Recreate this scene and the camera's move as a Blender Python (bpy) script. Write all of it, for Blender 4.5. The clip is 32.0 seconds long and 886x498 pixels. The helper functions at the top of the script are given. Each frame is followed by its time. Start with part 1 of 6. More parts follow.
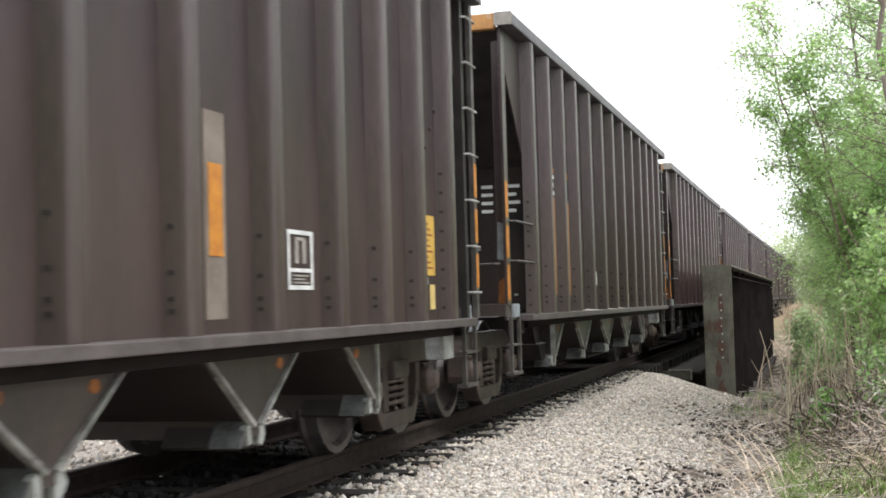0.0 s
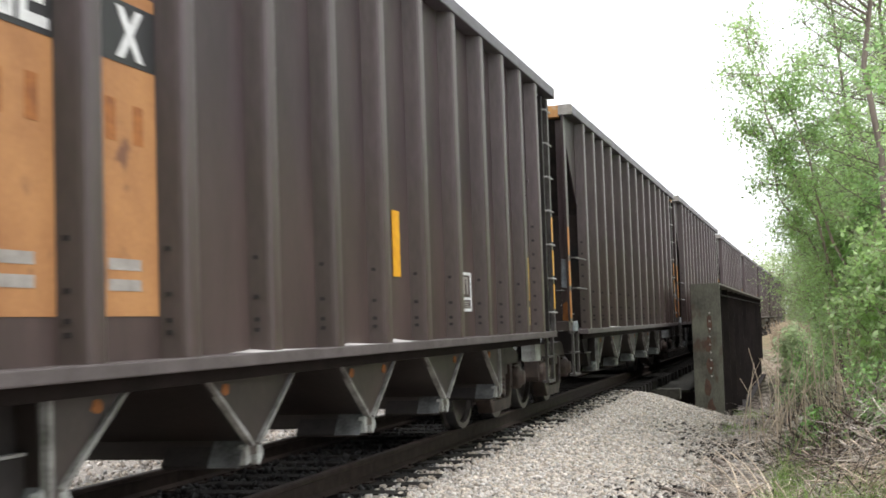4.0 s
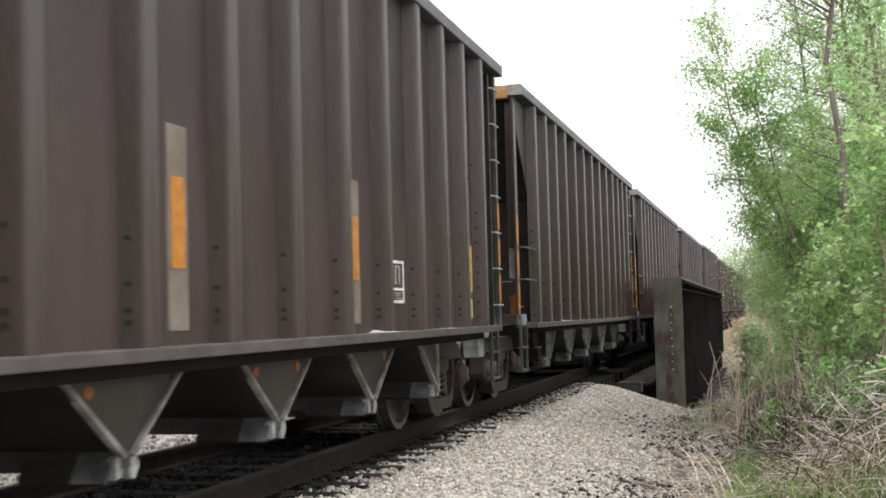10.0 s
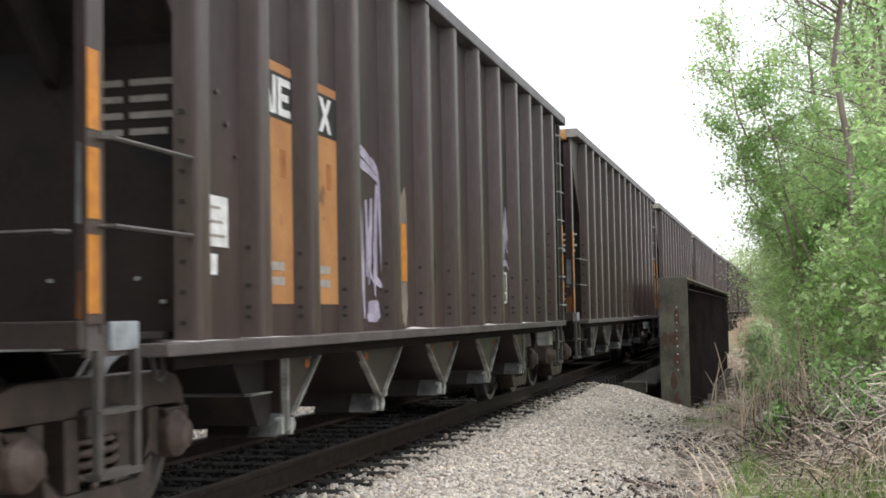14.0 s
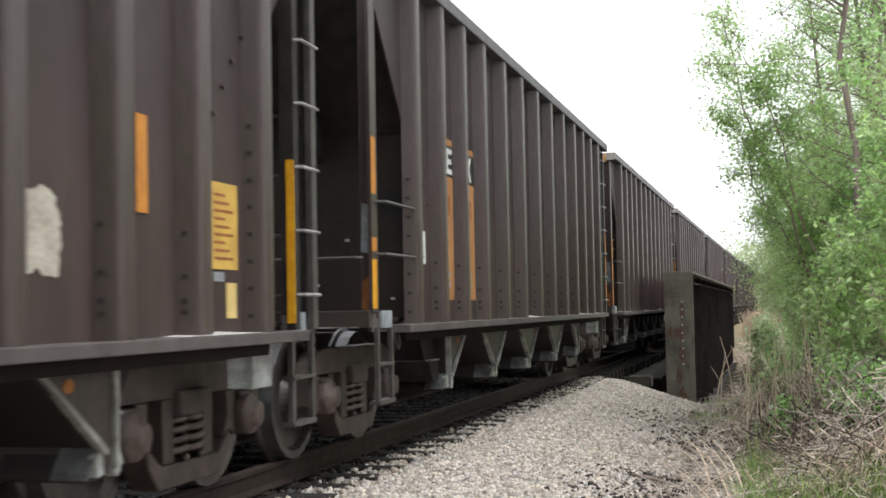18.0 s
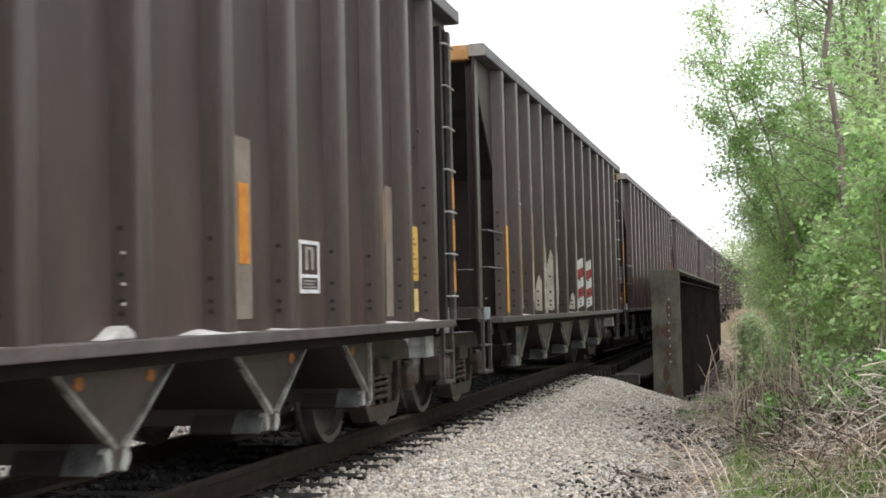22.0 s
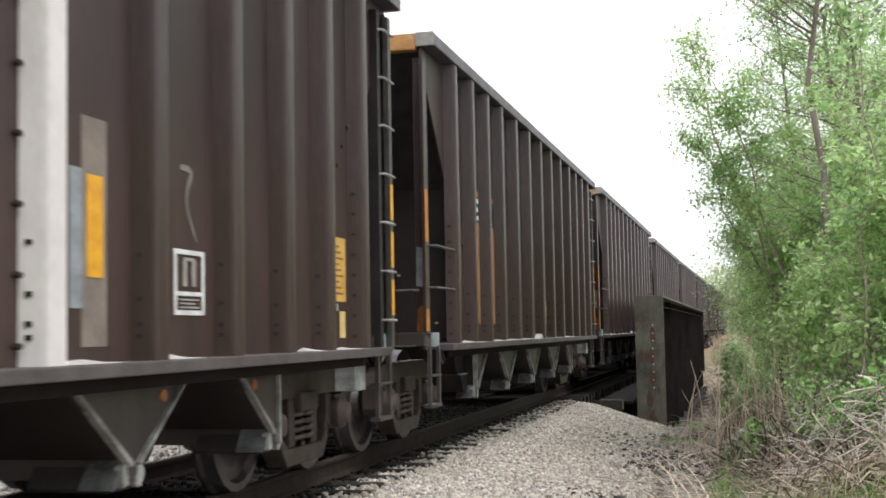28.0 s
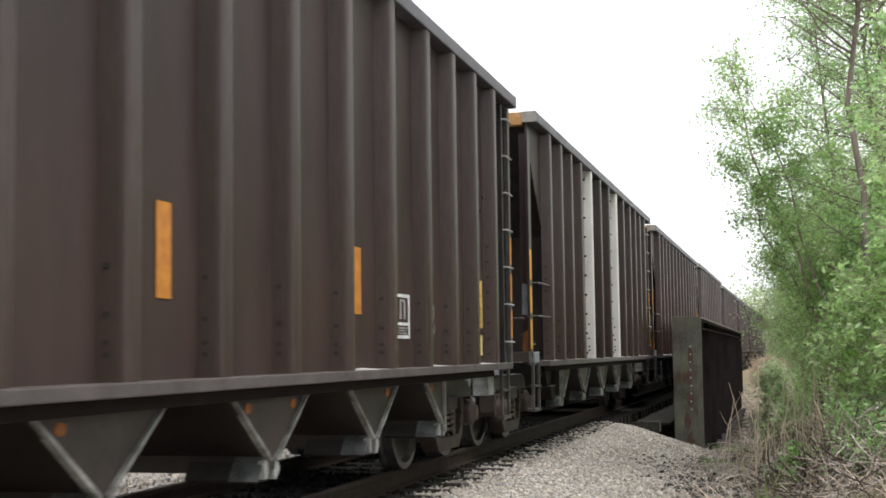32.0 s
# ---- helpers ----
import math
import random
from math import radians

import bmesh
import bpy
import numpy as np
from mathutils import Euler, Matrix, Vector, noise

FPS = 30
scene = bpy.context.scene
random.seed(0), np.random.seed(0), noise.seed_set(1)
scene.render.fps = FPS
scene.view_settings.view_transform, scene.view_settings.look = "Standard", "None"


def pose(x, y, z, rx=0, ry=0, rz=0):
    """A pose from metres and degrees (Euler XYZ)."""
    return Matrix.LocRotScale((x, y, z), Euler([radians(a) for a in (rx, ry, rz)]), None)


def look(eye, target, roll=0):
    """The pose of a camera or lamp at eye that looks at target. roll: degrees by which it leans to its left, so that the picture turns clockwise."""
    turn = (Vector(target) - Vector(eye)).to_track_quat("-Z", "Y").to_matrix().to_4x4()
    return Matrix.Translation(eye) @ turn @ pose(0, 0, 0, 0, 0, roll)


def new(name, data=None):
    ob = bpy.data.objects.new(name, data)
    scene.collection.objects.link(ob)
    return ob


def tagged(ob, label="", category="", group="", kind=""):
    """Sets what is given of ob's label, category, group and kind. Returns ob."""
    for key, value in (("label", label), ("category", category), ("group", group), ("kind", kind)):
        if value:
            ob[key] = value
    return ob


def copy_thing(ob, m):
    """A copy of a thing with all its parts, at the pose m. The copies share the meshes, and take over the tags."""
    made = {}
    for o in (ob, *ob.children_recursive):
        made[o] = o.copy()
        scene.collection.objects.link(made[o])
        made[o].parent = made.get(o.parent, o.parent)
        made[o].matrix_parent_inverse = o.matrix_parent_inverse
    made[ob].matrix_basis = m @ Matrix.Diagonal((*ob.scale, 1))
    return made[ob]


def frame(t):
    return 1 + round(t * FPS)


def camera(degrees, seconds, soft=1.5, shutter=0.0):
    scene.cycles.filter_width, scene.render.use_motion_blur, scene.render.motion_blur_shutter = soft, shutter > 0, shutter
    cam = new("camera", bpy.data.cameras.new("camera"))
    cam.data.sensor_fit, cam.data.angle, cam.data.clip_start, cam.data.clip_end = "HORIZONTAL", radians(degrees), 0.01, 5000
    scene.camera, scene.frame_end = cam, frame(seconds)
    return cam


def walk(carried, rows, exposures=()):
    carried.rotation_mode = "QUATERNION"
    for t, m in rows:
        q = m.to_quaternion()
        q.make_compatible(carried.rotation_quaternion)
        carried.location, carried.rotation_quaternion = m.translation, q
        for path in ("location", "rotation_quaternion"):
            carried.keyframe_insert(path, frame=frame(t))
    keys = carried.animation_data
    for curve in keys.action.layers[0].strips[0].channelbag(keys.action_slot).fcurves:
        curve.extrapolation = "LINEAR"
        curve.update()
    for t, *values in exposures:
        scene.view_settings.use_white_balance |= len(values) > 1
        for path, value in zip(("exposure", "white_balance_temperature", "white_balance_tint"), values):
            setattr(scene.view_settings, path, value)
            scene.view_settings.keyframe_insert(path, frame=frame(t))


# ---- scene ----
EYE = (4.332, 0.0, 1.086)
# seconds, yaw, pitch, roll at a standing eye that sways a little
TURNS = [
    (0, 16.06, 2.52, 1.60),
    (0.5, 16.21, 2.49, 1.65),
    (1, 16.22, 2.57, 1.69),
    (1.5, 16.46, 2.78, 1.71),
    (2, 16.52, 2.88, 1.62),
    (2.5, 16.39, 3.32, 1.67),
    (3, 16.05, 3.36, 1.76),
    (3.5, 15.72, 3.42, 1.86),
    (5.5, 15.38, 3.20, 1.89),
    (6, 15.31, 3.23, 1.81),
    (6.5, 15.20, 3.22, 1.79),
    (7, 14.93, 3.18, 1.83),
    (7.5, 14.79, 3.25, 1.78),
    (8, 14.55, 3.29, 1.66),
    (8.5, 14.47, 3.18, 1.68),
    (9, 14.21, 3.13, 1.54),
    (9.5, 14.05, 3.13, 1.56),
    (10, 13.93, 2.99, 1.52),
    (10.5, 13.94, 3.05, 1.56),
    (11, 13.65, 3.24, 1.57),
    (11.5, 13.49, 3.23, 1.58),
    (12, 13.60, 2.93, 1.42),
    (12.5, 13.75, 2.80, 1.22),
    (13, 13.83, 2.79, 1.21),
    (13.5, 14.02, 2.84, 1.13),
    (15.5, 14.37, 3.19, 1.03),
    (16, 14.50, 3.23, 0.97),
    (16.5, 14.60, 3.10, 1.00),
    (17, 14.62, 2.83, 1.15),
    (17.5, 14.43, 2.72, 1.24),
    (18, 14.40, 2.68, 1.10),
    (18.5, 14.46, 2.68, 0.91),
    (19, 14.50, 2.66, 0.84),
    (19.5, 14.39, 2.38, 0.88),
    (20, 14.19, 2.44, 1.03),
    (20.5, 14.16, 2.56, 1.15),
    (21, 14.07, 2.85, 1.15),
    (21.5, 14.05, 2.89, 1.12),
    (22, 13.83, 2.62, 1.35),
    (22.5, 13.57, 2.47, 1.34),
    (23, 13.62, 2.42, 1.37),
    (23.5, 13.14, 2.50, 1.17),
    (24, 12.84, 2.51, 1.18),
    (24.5, 12.95, 2.41, 1.21),
    (25, 12.73, 2.51, 1.30),
    (25.5, 12.89, 2.85, 1.36),
    (27.5, 13.14, 3.66, 1.23),
    (28, 13.12, 3.70, 1.06),
    (28.5, 13.18, 3.65, 0.97),
    (29, 13.35, 3.60, 0.78),
    (29.5, 13.35, 3.30, 0.68),
    (30, 13.41, 3.31, 0.38),
    (30.5, 13.48, 3.38, 0.30),
    (31, 14.36, 3.91, 0.39),
    (31.5, 14.70, 4.60, 0.59),
    (32, 14.73, 4.61, 0.75),
]
cam = camera(37.95, 32.0, soft=1.65, shutter=0.32)
walk(cam, [(t, pose(EYE[0], EYE[1], EYE[2], 90 + p, r, y)) for t, y, p, r in TURNS],
     [(0.0, 0.57), (3.0, 0.53), (6.0, 0.35), (14.0, 0.33), (25.0, 0.27), (28.0, 0.27), (29.0, 0.08), (31.0, 0.07), (32.0, 0.20)])

# ---------------------------------------------------------------- light
scene.view_settings.exposure = 0.22
world = bpy.data.worlds.new("overcast")
scene.world = world
world.use_nodes = True
wn, wl = world.node_tree.nodes, world.node_tree.links
sky = wn.new("ShaderNodeTexSky")
sky.sky_type, sky.sun_disc = "NISHITA", False
sky.sun_elevation, sky.sun_rotation = radians(66.2), radians(112)
sky.air_density, sky.dust_density = 1.0, 6.0
pale = wn.new("ShaderNodeHueSaturation")
pale.inputs["Saturation"].default_value = 0.10
wl.new(sky.outputs[0], pale.inputs["Color"])
cloud = wn.new("ShaderNodeMix")
cloud.data_type = "RGBA"
cloud.inputs[0].default_value = 0.70
wl.new(pale.outputs[0], cloud.inputs[6])
cloud.inputs[7].default_value = (10.4, 10.6, 11.0, 1)
wl.new(cloud.outputs[2], wn["Background"].inputs[0])
wn["Background"].inputs[1].default_value = 0.15
sun = new("sun", bpy.data.lights.new("sun", "SUN"))
sun.data.energy, sun.data.angle, sun.data.color = 1.5, radians(40), (1.0, 0.985, 0.96)
sun.matrix_world = look((30, -12, 73), (0, 0, 0))

# ---------------------------------------------------------------- materials


def material(name, color, dark=None, rough=0.7, metal=0.0, scale=6.0, fine=60.0, stretch=(1, 1, 1), bump=0.15, spots=None, spot_at=0.62, spot_scale=3.0,
             leaf=0.0, vary=0.0, island=False, dust=None, hue=0.0, spec=0.5):
    """Two scales of noise between color and dark, an optional third colour in patches, fine relief."""
    m = bpy.data.materials.new(name)
    m.use_nodes = True
    n, l = m.node_tree.nodes, m.node_tree.links
    b = n["Principled BSDF"]
    b.inputs["Roughness"].default_value, b.inputs["Metallic"].default_value = rough, metal
    b.inputs["Specular IOR Level"].default_value = spec
    dark = dark or tuple(c * 0.6 for c in color)
    co = n.new("ShaderNodeTexCoord")
    mp = n.new("ShaderNodeMapping")
    mp.inputs["Scale"].default_value = stretch
    l.new(co.outputs["Object"], mp.inputs["Vector"])
    n1, n2 = n.new("ShaderNodeTexNoise"), n.new("ShaderNodeTexNoise")
    for q, s, d in ((n1, scale, 5.0), (n2, fine, 3.0)):
        q.inputs["Scale"].default_value, q.inputs["Detail"].default_value = s, d
        l.new(mp.outputs[0], q.inputs["Vector"])
    add = n.new("ShaderNodeMath")
    add.operation = "MULTIPLY_ADD"
    add.inputs[1].default_value, add.inputs[2].default_value = 0.45, 0.0
    l.new(n2.outputs["Fac"], add.inputs[0])
    add2 = n.new("ShaderNodeMath")
    add2.operation = "MULTIPLY_ADD"
    add2.inputs[1].default_value = 1.1
    l.new(n1.outputs["Fac"], add2.inputs[0])
    l.new(add.outputs[0], add2.inputs[2])
    ramp = n.new("ShaderNodeValToRGB")
    ramp.color_ramp.elements[0].position, ramp.color_ramp.elements[1].position = 0.55, 1.0
    ramp.color_ramp.elements[0].color, ramp.color_ramp.elements[1].color = (*dark, 1), (*color, 1)
    l.new(add2.outputs[0], ramp.inputs[0])
    out = ramp.outputs[0]
    if spots:
        n3 = n.new("ShaderNodeTexNoise")
        n3.inputs["Scale"].default_value, n3.inputs["Detail"].default_value = spot_scale, 6.0
        l.new(mp.outputs[0], n3.inputs["Vector"])
        r3 = n.new("ShaderNodeValToRGB")
        r3.color_ramp.elements[0].position, r3.color_ramp.elements[1].position = spot_at, spot_at + 0.08
        l.new(n3.outputs["Fac"], r3.inputs[0])
        mx = n.new("ShaderNodeMix")
        mx.data_type = "RGBA"
        l.new(r3.outputs[0], mx.inputs[0])
        l.new(out, mx.inputs[6])
        mx.inputs[7].default_value = (*spots, 1)
        out = mx.outputs[2]
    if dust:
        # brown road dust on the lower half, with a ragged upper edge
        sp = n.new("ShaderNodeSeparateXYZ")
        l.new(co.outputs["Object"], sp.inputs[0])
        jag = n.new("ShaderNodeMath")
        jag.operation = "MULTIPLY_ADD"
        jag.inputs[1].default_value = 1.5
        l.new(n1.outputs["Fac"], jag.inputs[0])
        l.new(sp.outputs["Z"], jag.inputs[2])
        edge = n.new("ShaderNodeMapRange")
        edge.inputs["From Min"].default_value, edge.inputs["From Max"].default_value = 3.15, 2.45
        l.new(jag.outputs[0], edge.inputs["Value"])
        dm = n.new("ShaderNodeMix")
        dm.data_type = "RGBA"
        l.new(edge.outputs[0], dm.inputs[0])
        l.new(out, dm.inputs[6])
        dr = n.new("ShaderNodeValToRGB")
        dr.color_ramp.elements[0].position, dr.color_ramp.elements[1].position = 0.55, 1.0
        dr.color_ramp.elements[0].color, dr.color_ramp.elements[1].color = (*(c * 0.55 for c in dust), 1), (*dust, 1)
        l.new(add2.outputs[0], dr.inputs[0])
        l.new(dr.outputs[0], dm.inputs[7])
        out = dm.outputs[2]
    if vary:
        hs = n.new("ShaderNodeHueSaturation")
        rnd = n.new("ShaderNodeNewGeometry" if island else "ShaderNodeObjectInfo")
        mr = n.new("ShaderNodeMapRange")
        mr.inputs["To Min"].default_value, mr.inputs["To Max"].default_value = 1 - vary, 1 + vary
        l.new(rnd.outputs["Random Per Island" if island else "Random"], mr.inputs["Value"])
        l.new(mr.outputs[0], hs.inputs["Value"])
        if hue:
            wn2 = n.new("ShaderNodeTexWhiteNoise")
            wn2.noise_dimensions = "1D"
            l.new(rnd.outputs["Random Per Island" if island else "Random"], wn2.inputs["W"])
            hr = n.new("ShaderNodeMapRange")
            hr.inputs["To Min"].default_value, hr.inputs["To Max"].default_value = 1 - hue, 1 + hue
            l.new(wn2.outputs["Value"], hr.inputs["Value"])
            l.new(hr.outputs[0], hs.inputs["Saturation"])
        l.new(out, hs.inputs["Color"])
        out = hs.outputs[0]
    l.new(out, b.inputs["Base Color"])
    if bump:
        bp = n.new("ShaderNodeBump")
        bp.inputs["Strength"].default_value, bp.inputs["Distance"].default_value = bump, 0.02
        l.new(add2.outputs[0], bp.inputs["Height"])
        l.new(bp.outputs[0], b.inputs["Normal"])
    if leaf:
        tr = n.new("ShaderNodeBsdfTranslucent")
        l.new(out, tr.inputs["Color"])
        ms = n.new("ShaderNodeMixShader")
        ms.inputs[0].default_value = leaf
        l.new(b.outputs[0], ms.inputs[1])
        l.new(tr.outputs[0], ms.inputs[2])
        l.new(ms.outputs[0], n["Material Output"].inputs["Surface"])
    return m


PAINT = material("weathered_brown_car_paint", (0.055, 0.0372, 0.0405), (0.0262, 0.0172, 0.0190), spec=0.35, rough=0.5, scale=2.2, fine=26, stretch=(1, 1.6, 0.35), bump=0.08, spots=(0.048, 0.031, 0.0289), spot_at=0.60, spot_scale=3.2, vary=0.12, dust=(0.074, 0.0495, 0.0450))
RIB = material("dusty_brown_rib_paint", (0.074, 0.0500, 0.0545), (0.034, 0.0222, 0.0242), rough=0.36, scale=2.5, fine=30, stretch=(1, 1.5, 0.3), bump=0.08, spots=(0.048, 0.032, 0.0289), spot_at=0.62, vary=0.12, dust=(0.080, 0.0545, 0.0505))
CHORD = material("grey_brown_chord_paint", (0.125, 0.115, 0.1391), (0.075, 0.067, 0.0792), rough=0.5, scale=3, fine=40, bump=0.1, vary=0.10)
SILL = material("dusty_side_sill", (0.100, 0.083, 0.0835), (0.050, 0.039, 0.0385), rough=0.6, scale=4, fine=50, bump=0.15, spots=(0.30, 0.28, 0.2889), spot_at=0.68, spot_scale=1.8)
DUST = material("pale_coal_dust", (0.55, 0.53, 0.53), (0.34, 0.32, 0.31), rough=0.95, scale=9, fine=80, bump=0.3)
# shade under the car is partly put into this near-black steel
UNDER = material("shade_dark_underframe_steel", (0.038, 0.033, 0.032), (0.020, 0.018, 0.018), rough=0.6, scale=5, fine=50, bump=0.2, spots=(0.045, 0.031, 0.024), spot_at=0.62, spec=0.15)
HOPPER = material("grimy_hopper_sheet", (0.058, 0.042, 0.037), (0.022, 0.0165, 0.0155), rough=0.5, scale=2.4, fine=34, stretch=(1, 1, 0.6), bump=0.10, spots=(0.10, 0.088, 0.0877), spot_at=0.66)
# coal-black, with the shade of the downward faces in the colour too
SLOPE = material("shade_black_coal_polished_slope", (0.036, 0.028, 0.025), (0.018, 0.014, 0.013), rough=0.30, scale=2.4, fine=34, bump=0.08, spots=(0.06, 0.056, 0.054), spot_at=0.68)
ANGLE = material("scuffed_bare_angle_steel", (0.36, 0.36, 0.35), (0.11, 0.105, 0.10), rough=0.45, scale=7, fine=60, bump=0.2)
GATE = material("scuffed_light_grey_gate", (0.42, 0.44, 0.43), (0.16, 0.155, 0.15), rough=0.5, scale=8, fine=60, bump=0.25)
GATEPLATE = material("coal_polished_gate_plate", (0.14, 0.145, 0.15), (0.028, 0.027, 0.027), rough=0.4, scale=6, fine=50, bump=0.2)
CAST = material("rusty_cast_truck_steel", (0.080, 0.055, 0.047), (0.028, 0.022, 0.020), rough=0.6, scale=7, fine=60, bump=0.3)
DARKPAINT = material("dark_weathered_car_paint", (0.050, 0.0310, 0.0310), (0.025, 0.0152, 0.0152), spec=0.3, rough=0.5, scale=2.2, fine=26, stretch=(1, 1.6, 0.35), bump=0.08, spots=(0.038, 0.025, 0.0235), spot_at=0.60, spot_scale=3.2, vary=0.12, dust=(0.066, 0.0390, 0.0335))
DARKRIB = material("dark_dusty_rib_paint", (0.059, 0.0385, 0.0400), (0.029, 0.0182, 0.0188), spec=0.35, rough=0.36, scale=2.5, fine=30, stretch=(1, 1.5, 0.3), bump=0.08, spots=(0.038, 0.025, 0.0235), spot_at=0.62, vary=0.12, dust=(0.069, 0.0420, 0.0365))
# the recess's shade below the sill is put into this near-black
WEB = material("shade_black_web", (0.022, 0.016, 0.015), (0.013, 0.010, 0.009), rough=0.8, scale=5, fine=50, bump=0.2, spec=0.1)
BULKHEAD = material("dark_brown_end_wall", (0.036, 0.026, 0.0225), (0.019, 0.0145, 0.0135), rough=0.65, scale=1.6, fine=22, bump=0.12, spots=(0.016, 0.015, 0.016), spot_at=0.55, spot_scale=1.3, spec=0.2)
SOOT = material("faded_black_spray", (0.034, 0.029, 0.030), (0.022, 0.018, 0.018), rough=0.7, scale=7, fine=40, bump=0.03)
WHEEL = material("worn_wheel_steel", (0.105, 0.094, 0.090), (0.050, 0.043, 0.041), rough=0.36, metal=0.5, scale=9, fine=70, bump=0.1)
TREAD = material("bright_wheel_tread", (0.17, 0.17, 0.175), (0.09, 0.09, 0.09), rough=0.45, metal=0.6, scale=9, fine=70, bump=0.02)
IRON = material("dark_iron_bar", (0.080, 0.072, 0.070), (0.042, 0.037, 0.035), rough=0.5, scale=12, fine=80, bump=0.1)
YELLOW = material("faded_yellow_panel", (0.54, 0.30, 0.10), (0.40, 0.205, 0.065), rough=0.6, scale=3, fine=40, bump=0.05, spots=(0.30, 0.13, 0.045), spot_at=0.62, spot_scale=4)
TAN = material("rust_stained_orange_panel", (0.42, 0.205, 0.075), (0.29, 0.125, 0.045), rough=0.65, scale=3, fine=40, bump=0.05, spots=(0.16, 0.07, 0.035), spot_at=0.62, spot_scale=4)
REFLECT = material("yellow_reflector", (0.80, 0.42, 0.02), (0.62, 0.27, 0.015), rough=0.4, scale=14, fine=90, bump=0.03)
ORANGE = material("faded_orange_reflector", (0.58, 0.24, 0.03), (0.40, 0.14, 0.02), rough=0.5, scale=14, fine=90, bump=0.03)
PATCH = material("grey_beige_patch_paint", (0.235, 0.195, 0.165), (0.14, 0.112, 0.092), rough=0.7, scale=4, fine=40, bump=0.05)
PRIMER = material("pale_primer_overpaint", (0.55, 0.525, 0.455), (0.30, 0.265, 0.22), rough=0.75, scale=5, fine=40, bump=0.06, spots=(0.11, 0.083, 0.072), spot_at=0.60, spot_scale=5)
WHITE = material("white_stencil_paint", (0.72, 0.73, 0.74), (0.50, 0.50, 0.50), rough=0.6, scale=10, fine=60, bump=0.03)
GREYMARK = material("dulled_stencil_paint", (0.36, 0.335, 0.31), (0.22, 0.20, 0.185), rough=0.7, scale=10, fine=60, bump=0.03)
BLACK = material("black_header_paint", (0.016, 0.016, 0.017), (0.010, 0.010, 0.011), rough=0.5, scale=10, fine=60, bump=0.03)
RED = material("faded_red_paint", (0.36, 0.055, 0.06), (0.25, 0.045, 0.05), rough=0.65, scale=9, fine=60, bump=0.03)
LILAC = material("lilac_spray_paint", (0.42, 0.375, 0.48), (0.20, 0.175, 0.235), rough=0.7, scale=5, fine=40, bump=0.03)
GHOST = material("faint_grey_spray_paint", (0.20, 0.182, 0.170), (0.10, 0.086, 0.080), rough=0.7, scale=7, fine=40, bump=0.03)
PLATE = material("pale_blue_grey_plate", (0.30, 0.33, 0.36), (0.17, 0.18, 0.19), rough=0.6, scale=9, fine=60, bump=0.1)
RUST = material("orange_rust_patch", (0.36, 0.135, 0.035), (0.20, 0.075, 0.025), rough=0.9, scale=14, fine=80, bump=0.2)
WHITERIB = material("white_painted_rib", (0.72, 0.68, 0.68), (0.56, 0.52, 0.515), rough=0.6, scale=3, fine=40, stretch=(1, 1, 0.4), bump=0.06)
ENDPAINT = material("orange_rusted_end_cap", (0.52, 0.27, 0.09), (0.34, 0.16, 0.06), rough=0.7, scale=5, fine=40, bump=0.1, spots=(0.5, 0.45, 0.40), spot_at=0.62)
RAIL = material("brown_rusted_rail", (0.044, 0.032, 0.028), (0.022, 0.016, 0.014), rough=0.7, scale=8, fine=70, bump=0.15, spec=0.15)
TIE = material("weathered_creosote_tie", (0.036, 0.033, 0.031), (0.018, 0.016, 0.015), rough=0.9, scale=5, fine=60, stretch=(0.6, 4, 4), bump=0.5, spec=0.15)
STONE = material("crushed_limestone_ballast", (0.53, 0.48, 0.43), (0.28, 0.25, 0.222), rough=0.9, scale=12, fine=90, bump=0.25, vary=0.44, island=True, hue=0.6)
# dark copy of STONE: the train's shade is put into its colour
DARKSTONE = material("shade_darkened_ballast", (0.060, 0.059, 0.061), (0.034, 0.033, 0.034), rough=0.9, scale=12, fine=90, bump=0.25, vary=0.4, island=True, spec=0.15)
CINDER = material("dark_cinder_stone", (0.052, 0.046, 0.043), (0.026, 0.022, 0.021), rough=0.9, scale=12, fine=90, bump=0.25, vary=0.5, island=True, spec=0.2)
RUSTY = material("red_brown_rust", (0.115, 0.062, 0.045), (0.065, 0.038, 0.030), rough=0.9, scale=9, fine=60, bump=0.3)
PLACARD = material("dull_ochre_placard", (0.62, 0.40, 0.085), (0.46, 0.28, 0.06), rough=0.6, scale=8, fine=60, bump=0.03)
PALETAG = material("pale_yellow_tag", (0.70, 0.54, 0.22), (0.50, 0.36, 0.13), rough=0.6, scale=10, fine=60, bump=0.03)
BEARING = material("pinkish_worn_bearing_steel", (0.125, 0.088, 0.079), (0.050, 0.036, 0.032), rough=0.55, scale=9, fine=60, bump=0.2)
# rusted steel; the shadow on the girder's side is put into its colour
GIRDERSIDE = material("shade_dark_rusted_girder_steel", (0.032, 0.025, 0.024), (0.016, 0.013, 0.013), rough=0.85, scale=2.5, fine=34, stretch=(1, 1, 0.5), bump=0.2, spec=0.15)
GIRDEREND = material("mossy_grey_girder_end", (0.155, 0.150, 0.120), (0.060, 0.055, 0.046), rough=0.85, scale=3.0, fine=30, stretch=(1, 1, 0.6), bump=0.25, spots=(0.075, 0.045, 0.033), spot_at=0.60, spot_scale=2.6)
CONCRETE = material("stained_concrete", (0.26, 0.245, 0.21), (0.12, 0.11, 0.095), rough=0.9, scale=2.5, fine=40, bump=0.3)
TIMBER = material("grey_green_old_timber", (0.050, 0.046, 0.036), (0.024, 0.022, 0.018), rough=0.9, scale=4, fine=50, stretch=(4, 0.5, 4), bump=0.5)
